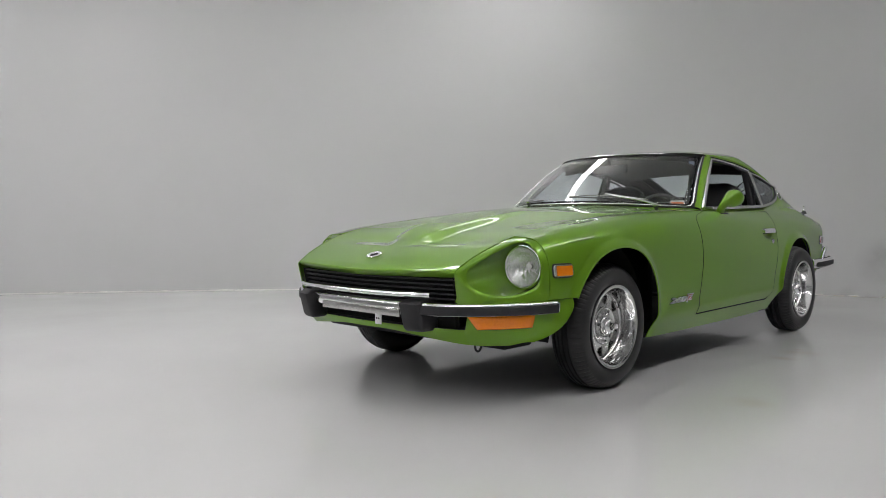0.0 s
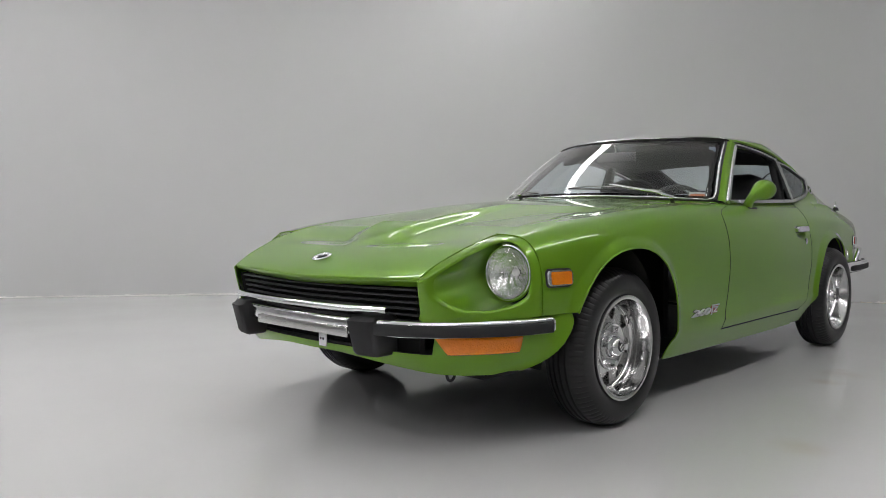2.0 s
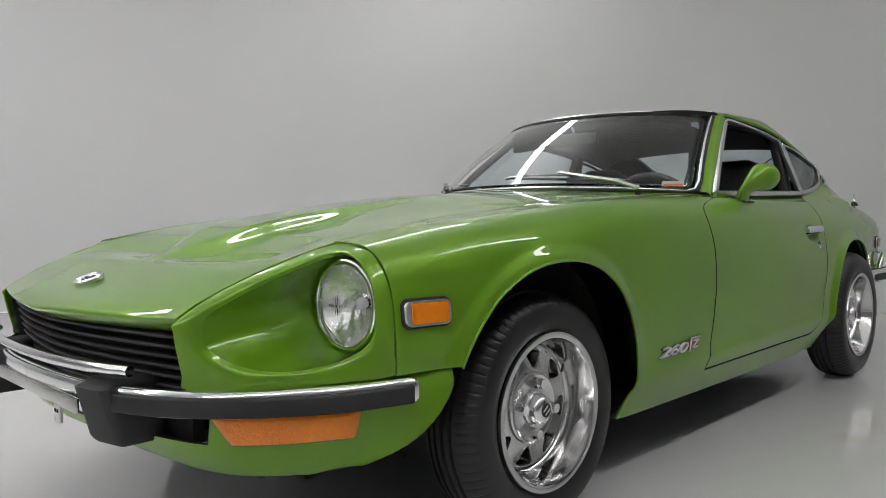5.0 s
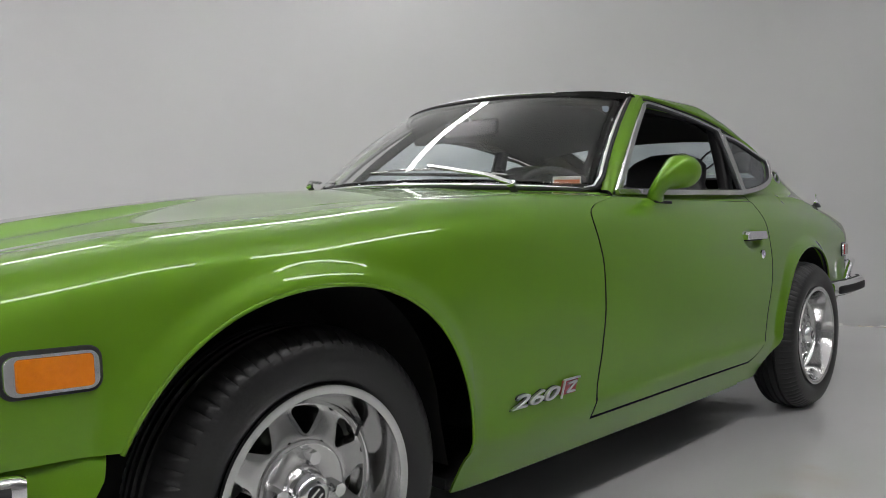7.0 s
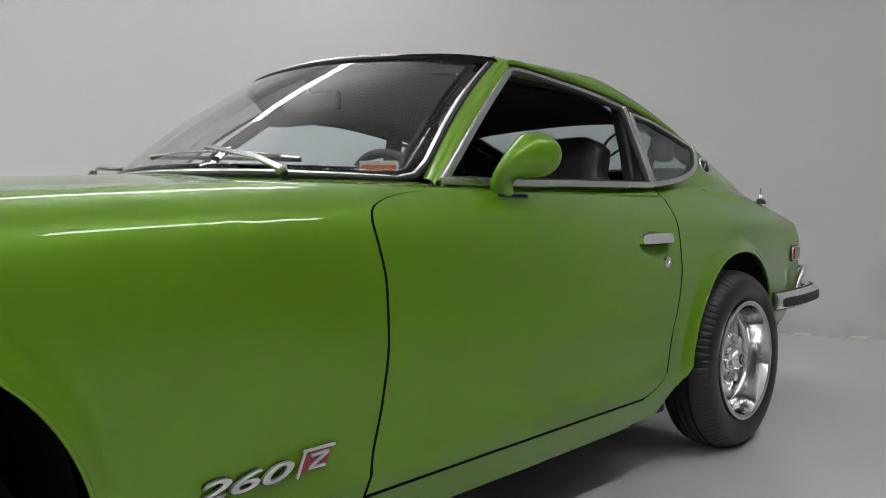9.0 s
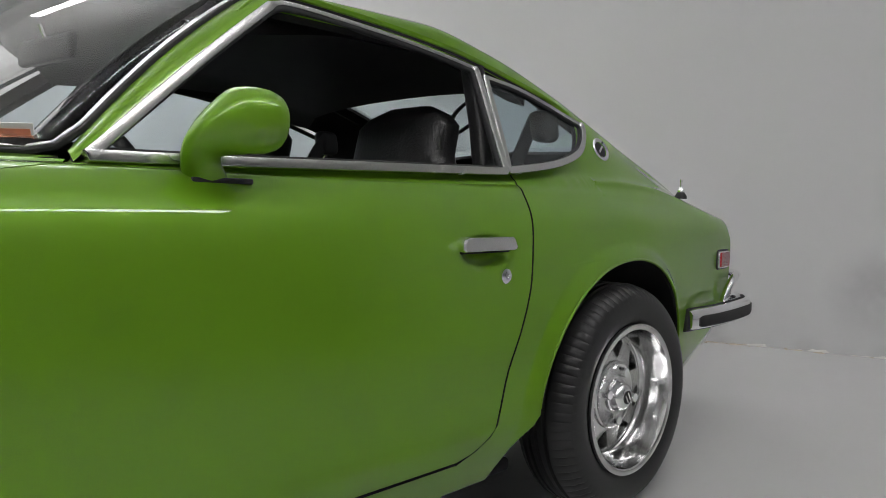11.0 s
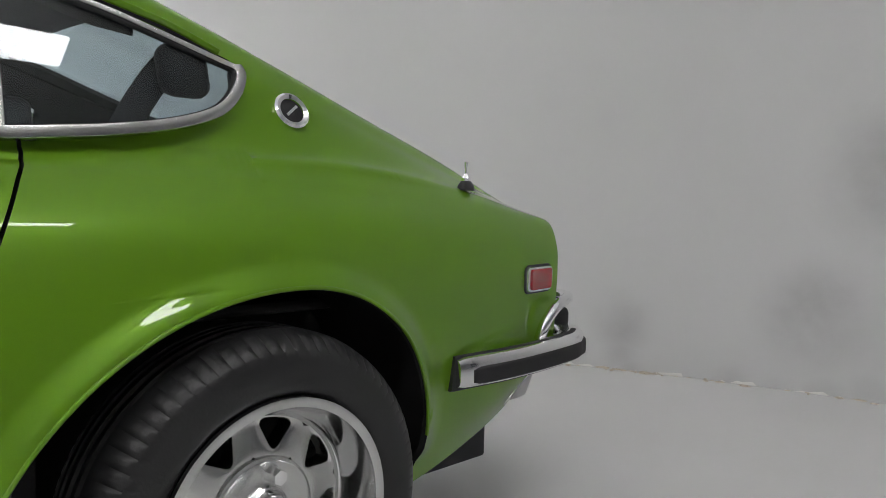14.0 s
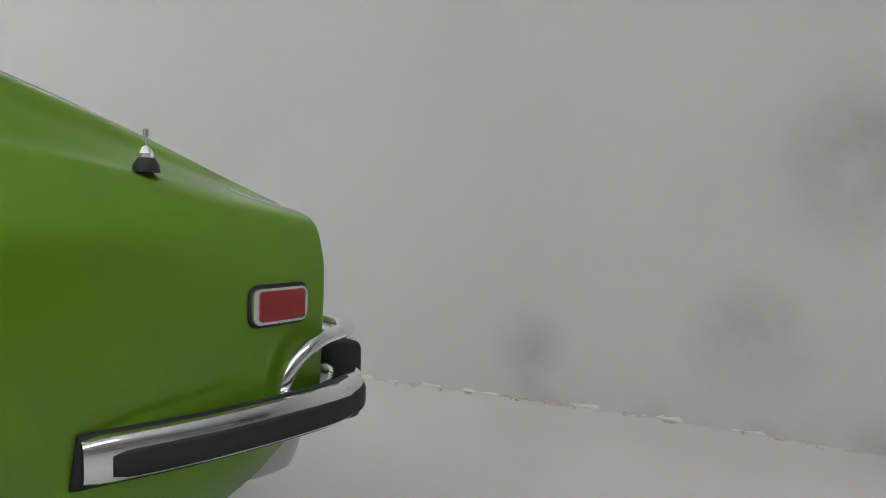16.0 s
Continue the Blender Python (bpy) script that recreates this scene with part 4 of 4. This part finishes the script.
# ---- lamps ----
def headlamp(sg):
    lamp = new("headlamp")
    lamp.parent = car
    tagged(lamp, "round sealed-beam headlamp with ribbed glass and chrome ring")
    obj("lamp_ring", *sweep([(0, math.cos(a) * .0915, math.sin(a) * .0915) for a in np.linspace(0, 2 * math.pi, 48, endpoint=False)], slab(.012, .016, .4), (1, 0, 0), True), CHROME, lamp)
    rows = []
    for k in range(48):
        a = 2 * math.pi * k / 48
        rows.append([(-.020 * (1 - (r / .087) ** 2) - .004 + .0007 * math.sin(r * math.cos(a) * 900), r * math.cos(a), r * math.sin(a)) for r in np.linspace(.002, .087, 26)])
    lens = obj("lens", *grid(rows, True, False), GLASS, lamp, "ribbed clear glass lens")
    thick_pane(lens, .003)
    rows = []
    for k in range(40):
        a = 2 * math.pi * k / 40
        rows.append([(.055 * (1 - (r / .086) ** 2) + .004 + .003 * math.sin(a * 7 + r * 260), r * math.cos(a), r * math.sin(a)) for r in np.linspace(.012, .086, 14)])
    obj("reflector", *grid(rows, True, False), BOWL, lamp, "bright bowl reflector")
    bm = bmesh.new()
    bmesh.ops.create_uvsphere(bm, u_segments=14, v_segments=8, radius=.014)
    bmesh.ops.translate(bm, verts=bm.verts, vec=(.045, 0, 0))
    part("bulb", bm, WHITE, lamp)
    lamp.matrix_basis = pose(-.502, sg * .614, .588, 0, 0, -3 * sg) @ Matrix.Scale(0.94, 4)


headlamp(-1), headlamp(1)


def indicator(sg):
    s0, s1 = vstart(-.542), vstart(-.757)
    lamp = new("indicator")
    lamp.parent = car
    tagged(lamp, "amber ribbed indicator lens under the bumper")
    for name, pad, rise, mat in (("gasket", .0015, .006, BLACK), ("lens", 0.0, .014, AMBER)):
        rows = []
        for i in range(45):
            row = []
            for t in range(17):
                u, v = i / 44, t / 16
                z = lerp(.408 + pad, .351 - pad + .004 * (1 - u), v)
                s = lerp(s0 - pad + .012 * v, s1 + pad - .042 * v, u)
                rim = min(1, 10 * min(u, 1 - u), 8 * min(v, 1 - v))
                rib = .0008 * math.sin(i * 2.1) * math.sin(t * 2.4) if name == "lens" else 0
                p = vpoint(s, z, -.002 + rise * rim ** .5 + rib * rim)
                row.append((p[0], p[1] * -sg, z))
            rows.append(row)
        obj(name, *grid(rows), mat, lamp)


indicator(-1), indicator(1)


def rounded_plate(x0, x1, z0, z1, depth, r, n=5):
    """Outline of a rounded rectangle in x and z."""
    out = []
    for cx, cz, a0 in ((x1 - r, z1 - r, 0), (x0 + r, z1 - r, 90), (x0 + r, z0 + r, 180), (x1 - r, z0 + r, 270)):
        for k in range(n + 1):
            a = radians(a0 + 90 * k / n)
            out.append((cx + r * math.cos(a), cz + r * math.sin(a)))
    return out


def flush_lamp(name, x0, x1, z0, z1, lens_mat, sg, label, split=0.0):
    lamp = new(name)
    lamp.parent = car
    tagged(lamp, label)
    def plate(pad, o0, o1, r):
        out = rounded_plate(x0 - pad, x1 + pad, z0 - pad, z1 + pad, 0, r)
        rings = []
        for shrink, o in ((1.0, o0), (1.0, o1 - .003), (.97, o1)):
            cx, cz = (x0 + x1) / 2, (z0 + z1) / 2
            rings.append([(q[0], q[1] * -sg, q[2]) for q in (on_side(lerp(cx, x, shrink), lerp(cz, z, shrink), o) for x, z in out)])
        v, f = grid(rings, False, True)
        n = len(out)
        return v, f + [tuple(range(2 * n, 3 * n))]
    obj("gasket", *plate(.0045, -.006, .004, .017), BLACK, lamp)
    obj("bezel", *plate(0.0, -.004, .009, .0135), SATIN, lamp, "chrome surround")
    mx = .0125
    x0, x1, z0, z1 = x0 + mx, x1 - mx * .6, z0 + .0045, z1 - .0045
    obj("lens", *plate(0.0, 0.0, .012, .006), lens_mat, lamp)


for sg in (-1, 1):
    flush_lamp("side_marker", -.459, -.352, .549, .599, AMBER, sg, "amber side marker lamp in a chrome surround")
    flush_lamp("tail_marker", 2.997, 3.104, .578, .634, RED, sg, "red side marker lamp in a chrome surround")


# ---- badges, handle, lock, mirror, wipers, antenna ----


def letters(text, size, depth, mat, parent, m, name="letters", shear=0.35):
    cu = bpy.data.curves.new(name, "FONT")
    cu.body, cu.size, cu.extrude, cu.bevel_depth, cu.shear = text, size, depth, depth * 0.3, shear
    tmp = new(name, cu)
    me = bpy.data.meshes.new_from_object(tmp.evaluated_get(bpy.context.evaluated_depsgraph_get()))
    bpy.data.objects.remove(tmp)
    ob = new(name, me)
    me.materials.clear()
    me.materials.append(mat)
    ob.parent = parent
    ob.matrix_basis = m
    return ob


SILVER = material("satin_silver", (0.72, 0.72, 0.72), 0.32, 0.9)
REDPLATE = vary(material("red_enamel", (0.36, 0.035, 0.04), 0.3, 0, 0.6), 40, 0.1)


def side_badge(sg):
    badge = new("badge")
    badge.parent = car
    tagged(badge, "silver model number with a small red plate on the fender")
    y = -0.746
    if sg < 0:
        back = letters("260", .060, .0012, BLACK, badge, pose(.450, y, .3635, 90, 0, 0) @ Matrix.Diagonal((1.70, .70, 1, 1)), "letter_backing")
        letters("260", .060, .0035, SILVER, badge, pose(.453, y - .004, .3655, 90, 0, 0) @ Matrix.Diagonal((1.68, .62, 1, 1)), "letters")
    out = [(.628, .366), (.679, .366), (.692, .396), (.641, .396)]
    v = [(x, sg * .742, z) for x, z in out] + [(x, sg * .749, z) for x, z in out]
    obj("plate", v, [(4, 5, 6, 7), (0, 1, 5, 4), (1, 2, 6, 5), (2, 3, 7, 6), (3, 0, 4, 7)], REDPLATE, badge, "small red plate")
    for a, b in (((.624, .360), (.640, .398)), ((.636, .399), (.696, .399)), ((.648, .372), (.684, .391)), ((.650, .390), (.684, .391)), ((.644, .371), (.676, .371))):
        obj("bar", *sweep([(a[0], sg * .751, a[1]), (b[0], sg * .751, b[1])], slab(.005, .004, .3), (0, 1, 0)), SILVER, badge)


side_badge(-1), side_badge(1)


def roundel(sg):
    rd = new("roundel")
    rd.parent = car
    tagged(rd, "round chrome emblem with a black centre on the rear pillar")
    obj("rim", *lathe([(.034, 0), (.034, -.008), (.030, -.011), (.023, -.008)], 40), CHROME, rd)
    obj("disc", *lathe([(.024, -.004), (.0, -.006)], 32), BLACK, rd)
    for a, b in (((.011, .009), (-.011, -.009)),):
        obj("bar", *sweep([(a[0], -.008, a[1]), (b[0], -.008, b[1])], slab(.005, .003), (0, 1, 0)), SILVER, rd)
    p = Vector(on_side(2.452, .926))
    p.y *= -sg
    q = Vector(on_side(2.452, .90)) - Vector(on_side(2.452, .95))
    rd.matrix_basis = pose(p.x, p.y, p.z, math.degrees(math.atan2(-q.y, -q.z)) * sg * -1 * -1, 0, 0 if sg < 0 else 180)


roundel(-1), roundel(1)


def door_furniture(sg, dr):
    outline = [(1.708, .684), (1.705, .688), (1.705, .701), (1.710, .708), (1.722, .711), (1.846, .711), (1.853, .706), (1.861, .690), (1.859, .686), (1.853, .684)]
    cx, cz = 1.783, .698
    rings = [[(lerp(cx, x, f_), sg * y, lerp(cz, z, f_)) for x, z in outline] for f_, y in ((.97, .690), (1.0, .706), (1.0, .713), (.985, .7155), (.95, .7165), (.90, .7165))]
    v, f = grid(rings, False, True)
    n = len(outline)
    obj("handle", v, f + [tuple(range(5 * n, 6 * n))], SATIN, dr, "flat chrome pull handle", smooth=False)
    part("handle_shadow_gap", box(1.712, 1.854, sg * .697 - .004, sg * .697 + .004, .679, .686, .002), GAP, dr)
    lk = obj("lock", *lathe([(.015, 0), (.015, -.006), (.011, -.009), (.0055, -.009), (.005, -.006), (0, -.006)], 28), CHROME, dr, "round chrome key lock")
    p = on_side(1.832, .632)
    lk.matrix_basis = pose(p[0], p[1] * -sg, p[2], 0, 0, 0 if sg < 0 else 180)


door_furniture(-1, doors[0]), door_furniture(1, doors[1])


def door_mirror():
    mr = new("door_mirror")
    mr.parent = doors[0]
    tagged(mr, "green painted bullet-shaped door mirror")
    spine = [  # centre, way, half height, half width
        ((1.226, -.648, .803), (0, 1), .036, .020), ((1.222, -.652, .812), (0, 1), .034, .020), ((1.213, -.660, .826), (-.1, 1), .030, .020), ((1.207, -.672, .841), (.15, 1), .029, .022),
        ((1.212, -.688, .858), (.55, .8), .033, .027), ((1.227, -.700, .874), (.85, .5), .040, .036), ((1.244, -.706, .887), (1, .2), .0475, .043), ((1.266, -.708, .890), (1, .05), .0485, .047),
        ((1.284, -.708, .890), (1, 0), .047, .048), ((1.297, -.708, .890), (1, 0), .043, .045), ((1.302, -.708, .890), (1, 0), .039, .042), ((1.300, -.708, .890), (1, 0), .036, .039)]
    cs = spline([q[0] for q in spine], 44)
    rows = []
    for k, c in enumerate(cs):
        f_ = k / 44 * (len(spine) - 1)
        i = min(int(f_), len(spine) - 2)
        (_, d0, a0, b0), (_, d1, a1, b1) = spine[i], spine[i + 1]
        dx, dz, hh, hw = (lerp(p, q, f_ - i) for p, q in ((d0[0], d1[0]), (d0[1], d1[1]), (a0, a1), (b0, b1)))
        n_ = math.hypot(dx, dz)
        ux, uz = -dz / n_, dx / n_
        rows.append([(c.x + ux * hh * math.cos(t), c.y + hw * math.sin(t), c.z + uz * hh * math.cos(t)) for t in np.linspace(0, 2 * math.pi, 28, endpoint=False)])
    obj("head", *grid(rows, False, True), PAINT, mr)
    gl = [(1.3005, -.708 + math.cos(t) * .040, .890 + math.sin(t) * .035) for t in np.linspace(0, 2 * math.pi, 28, endpoint=False)]
    obj("mirror_glass", gl, [tuple(range(28))], CHROME, mr)
    part("foot", box(1.196, 1.294, -.668, -.636, .799, .808, .003), BLACK, mr)


door_mirror()


def wiper(pivot, mid, a, b):
    wp = new("wiper")
    wp.parent = car
    tagged(wp, "thin chrome wiper arm with a dark blade")
    P, M_, A, B = (Vector(q) for q in (pivot, mid, a, b))
    up = Vector((-.5, 0, .85))
    obj("boss", *sweep([P - up * .03, P + up * .004], ring(.009, 14), (1, 0, 0)), BLACK, wp)
    obj("cap", *sweep([P + up * .003, P + up * .010], ring(.012, 14), (1, 0, 0)), TRIM, wp)
    obj("arm", *sweep([P + up * .009, P.lerp(M_, .25) + up * .022, P.lerp(M_, .6) + up * .02, M_ + up * .018], slab(.013, .008, .35), up), TRIM, wp)
    obj("bridge", *sweep([A + up * .008, A.lerp(B, .25) + up * .018, A.lerp(B, .5) + up * .022, A.lerp(B, .75) + up * .018, B + up * .008], slab(.007, .005, .3), up), TRIM, wp)
    obj("blade", *sweep([A + up * .003, A.lerp(B, .5) + up * .004, B + up * .003], slab(.006, .009, .3), up), BLACK, wp)


wiper((.772, -.508, .846), ws_point(-.36, .13), ws_point(-.70, .08), ws_point(.0, .12))
wiper((.716, .262, .878), ws_point(.62, .10), ws_point(.30, .075), ws_point(.86, .09))

ant = new("antenna")
ant.parent = car
tagged(ant, "retracted chrome aerial on a black base")
obj("base", *[*[lathe([(.024, .0), (.022, -.010), (.014, -.020), (0, -.021)], 24)]][0], BLACK, ant)
obj("nut", *lathe([(.012, -.018), (.013, -.026), (.009, -.032), (.005, -.036), (0, -.036)], 20), CHROME, ant)
obj("mast", *lathe([(.0028, -.034), (.0028, -.050), (.005, -.050), (.005, -.060), (0, -.060)], 14), CHROME, ant)
ant.matrix_basis = pose(2.871, -.545, .800, -90, 0, 0) @ Matrix.Diagonal((.8, 1, .8, 1))
emblem = obj("hood_emblem", *lathe([(.040, 0), (.040, -.008), (.034, -.011), (.029, -.007), (.0, -.007)], 36), CHROME, hood_ob, "small oval chrome emblem")
cs, sn = math.cos(radians(20)), math.sin(radians(20))
emblem.matrix_basis = Matrix(((0, sn, -cs, -.765), (1, 0, 0, .006), (0, -cs, -sn, hood_z(-.765, 0) + .001), (0, 0, 0, 1))) @ Matrix.Diagonal((1, 1, .80, 1))
for q in ((-.022, -.006, .022, .002), (-.012, .010, .014, .016), (-.014, -.018, .010, -.012)):
    part("emblem_mark", box(q[0], q[2], -.0092, -.0075, q[1], q[3], .0008), BLACK, emblem)

# ---- cabin ----
def seat(y):
    st = new("seat")
    st.parent = car
    tagged(st, "black vinyl high-backed bucket seat with built-in headrest")
    bm = box(1.38, 1.86, y - .24, y + .24, .30, .48, .05, 4)
    part("cushion", bm, VINYL, st)
    rows = []
    for k in range(25):
        t = k / 24
        z = lerp(.42, 1.005, t)
        half_w = lerp(.235, .225, ease(t, 0, .55)) * (1 - .35 * ease(t, .62, .80)) * (1 - .55 * max(0, (t - .90) / .10) ** 2)
        thick = lerp(.085, .055, ease(t, .2, .7)) * (1 - .75 * max(0, (t - .92) / .08) ** 2)
        cx = lerp(1.80, 1.935, t)
        rows.append([(cx + thick * math.copysign(abs(math.cos(a)) ** .55, math.cos(a)), y + half_w * math.copysign(abs(math.sin(a)) ** .6, math.sin(a)), z) for a in np.linspace(0, 2 * math.pi, 32, endpoint=False)])
    v, f = grid(rows, False, True)
    obj("backrest", v, f + [tuple(range(24 * 32, 25 * 32))], VINYL, st)
    return st


seat(-.33), seat(.33)
rows = []
for k in range(-20, 21):
    y = .56 * k / 20
    rows.append([(x + .25 * (abs(y) / .56) ** 2.4, y, z) for x, z in ((.76, .855), (.84, .853), (.92, .84), (.985, .815), (1.0, .77), (.99, .68), (.95, .60), (.92, .50))])
shell("dashboard", [grid(rows)], "black padded dashboard", thick=0.01, inner=VINYL).data.materials[0] = VINYL
obj("cowl_hood", *sweep([(1.02, -.46, .83), (1.03, -.33, .852), (1.02, -.20, .83)], slab(.12, .03, .5)), VINYL, car, "instrument hood")
sw = new("steering_wheel")
sw.parent = car
tagged(sw, "dark thin-rimmed steering wheel")
obj("rim", *sweep([(0, .185 * math.cos(a), .185 * math.sin(a)) for a in np.linspace(0, 2 * math.pi, 48, endpoint=False)], ring(.012, 10), (1, 0, 0), True), VINYL, sw)
for a in (0, 180, 270):
    ca, sa = math.cos(radians(a)), math.sin(radians(a))
    obj("spoke", *sweep([(-.03, .03 * ca, .03 * sa), (0, .18 * ca, .18 * sa)], slab(.022, .004), (1, 0, 0)), TRIM, sw)
obj("boss", *sweep([(-.16, 0, 0), (.0, 0, 0)], ring(.03, 16)), VINYL, sw)
sw.matrix_basis = pose(1.235, -.335, .745, 0, -24, 0)
rm = new("cabin_mirror")
rm.parent = car
part("mirror_shell", box(-.012, .012, -.11, .11, -.028, .028, .010, 3), VINYL, rm)
obj("stem", *sweep([(0, 0, .02), (-.02, 0, .07)], ring(.006, 8), (1, 0, 0)), CHROME, rm)
rm.matrix_basis = pose(1.225, .02, 1.085, 0, 0, 10)
tagged(rm, "small cabin mirror under the header")
ORANGE = vary(material("orange_print", (0.72, 0.27, 0.14), 0.6), 80, 0.25)
card = new("inspection_card")
card.parent = car
tagged(card, "small white card with an orange print behind the windscreen")
part("card", box(-.040, .040, -.0015, .0015, -.014, .014), WHITE, card)
part("print", box(-.036, .036, -.003, -.0016, -.011, .006), ORANGE, card)
card.matrix_basis = pose(1.000, -.515, .864, 20, 0, -38)
BLUE = material("pale_blue_film", (0.55, 0.68, 0.80), 0.5)
st = part("windscreen_sticker", box(-.022, .022, -.001, .001, -.012, .012), BLUE, windscreen, "small pale sticker")
q = ws_point(-.93, .90)
st.matrix_basis = pose(q.x + .02, q.y + .01, q.z - .022, 52, 0, -66)
for sg in (-1, 1):
    belt = spline([(1.965, sg * .50, 1.02), (1.955, sg * .46, .99), (1.945, sg * .45, .96), (1.955, sg * .46, .94), (1.975, sg * .485, .96)], 20)
    obj("belt_loop", *sweep(belt, slab(.004, .012), (1, 0, 0)), VINYL, car, "black seat belt loop")
    strap = spline([(2.275, sg * .435, 1.00), (2.235, sg * .442, .95), (2.19, sg * .445, .875), (2.15, sg * .46, .80), (2.13, sg * .48, .70)], 20)
    obj("shoulder_belt", *sweep(strap, slab(.048, .004), (0, 1, 0)), VINYL, car, "black shoulder belt")
    pad = box(2.250, 2.332, -.030, .024, .938, 1.022, .024, 4)
    for v in pad.verts:
        v.co.x += (v.co.z - .936) * -.15
        v.co.y = sg * (.462 + v.co.y)
    part("belt_cover", pad, VINYL, car, "dark rounded cover over the belt's upper end")
    obj("b_post", *sweep([(1.962, sg * .545, .80), (1.975, sg * .515, .95), (1.975, sg * .485, 1.09)], slab(.05, .04, .3), (0, 1, 0)), VINYL, car, "dark door post lining")


# the body's middle line lies a little off the axis of the near flank's numbers: widen evenly from that flank
def widened(x, y):
    return y + 0.047 * ease(x, -0.85, -0.40) * min(2, max(0, (y + 0.72) / 0.72))


bpy.context.view_layer.update()
done = set()
for ob in car.children_recursive:
    if ob.parent != car and not ob.parent.matrix_basis.is_identity:
        continue
    if not ob.matrix_basis.is_identity:
        ob.location.y = widened(ob.location.x, ob.location.y)
    elif ob.type == "MESH" and ob.parent.matrix_world.is_identity and ob.data.name not in done:
        done.add(ob.data.name)
        for v in ob.data.vertices:
            v.co.y = widened(v.co.x, v.co.y)

# ---- ceiling lights ----
def strip_light(long=2.2):
    """Two lit lengths end to end on a thin spine, hung on rods; they shine down and up."""
    lamp = new("strip_light")
    tagged(lamp, "long lit white strip light hung under the ceiling on thin rods", "ceiling light", "ceiling strip lights")
    part("spine", box(-long / 2, long / 2, -0.02, 0.02, 0.012, 0.045, 0.004), WHITE, lamp)
    for sg in (-1, 1):
        part("diffuser", box(sg * long / 4 - long / 4 + 0.025, sg * long / 4 + long / 4 - 0.025, -0.10, 0.10, -0.006, 0.010, 0.003), TUBE, lamp, "lit white diffuser")
        x = sg * long * 0.35
        part("rod", box(x - 0.006, x + 0.006, -0.006, 0.006, 0.044, ROOM_H - LAMP_Z), WHITE, lamp)
    return lamp


first = strip_light()
first.matrix_basis = pose(2.0, 1.92, LAMP_Z)
# the row at y 4.3 is an unseen extra that evens out the left wall's brightness
for y, xs in ((1.92, (-0.6, -3.2, -5.8, -8.4)), (4.3, (-1.7, -4.3, -6.9)), (-2.45, (2.2, -0.4, -3.0, -5.6, -8.2))):
    for x in xs:
        copy_thing(first, pose(x, y, LAMP_Z))

# loose flakes and dust where the wall meets the floor
rng = random.Random(7)
near = [p for p in foot if p.x > 4.2 and -1.6 < p.y < 1.2]
v, f = [], []
for _ in range(90):
    p = rng.choice(near) + inward * (0.10 + 0.05 * rng.random() ** 2)
    n, turn, wide, high = rng.randint(5, 7), rng.random() * 6.28, 0.004 + 0.016 * rng.random() ** 2, 0.002 + 0.006 * rng.random()
    base_i = len(v)
    for lift, shrink in ((0.0005, 1.0), (high, 0.7)):
        for k in range(n):
            t = turn + 6.28 * k / n
            r = wide * shrink * (0.7 + 0.5 * rng.random())
            v.append((p.x - 0.28 * r * math.cos(t), p.y + 1.4 * r * math.cos(t), p.z + lift))
            v[-1] = (v[-1][0] + 0.8 * r * math.sin(t), v[-1][1], v[-1][2])
    f += [(base_i + k, base_i + (k + 1) % n, base_i + n + (k + 1) % n, base_i + n + k) for k in range(n)] + [tuple(range(base_i + n, base_i + 2 * n))]
flakes = obj("debris", v, f, vary(material("plaster_flakes", (0.52, 0.46, 0.38), 0.85), 3.0, 0.45, 0.3, 60), smooth=False)
tagged(flakes, "loose pale and brownish plaster flakes at the wall's foot", "debris", kind="stuff")
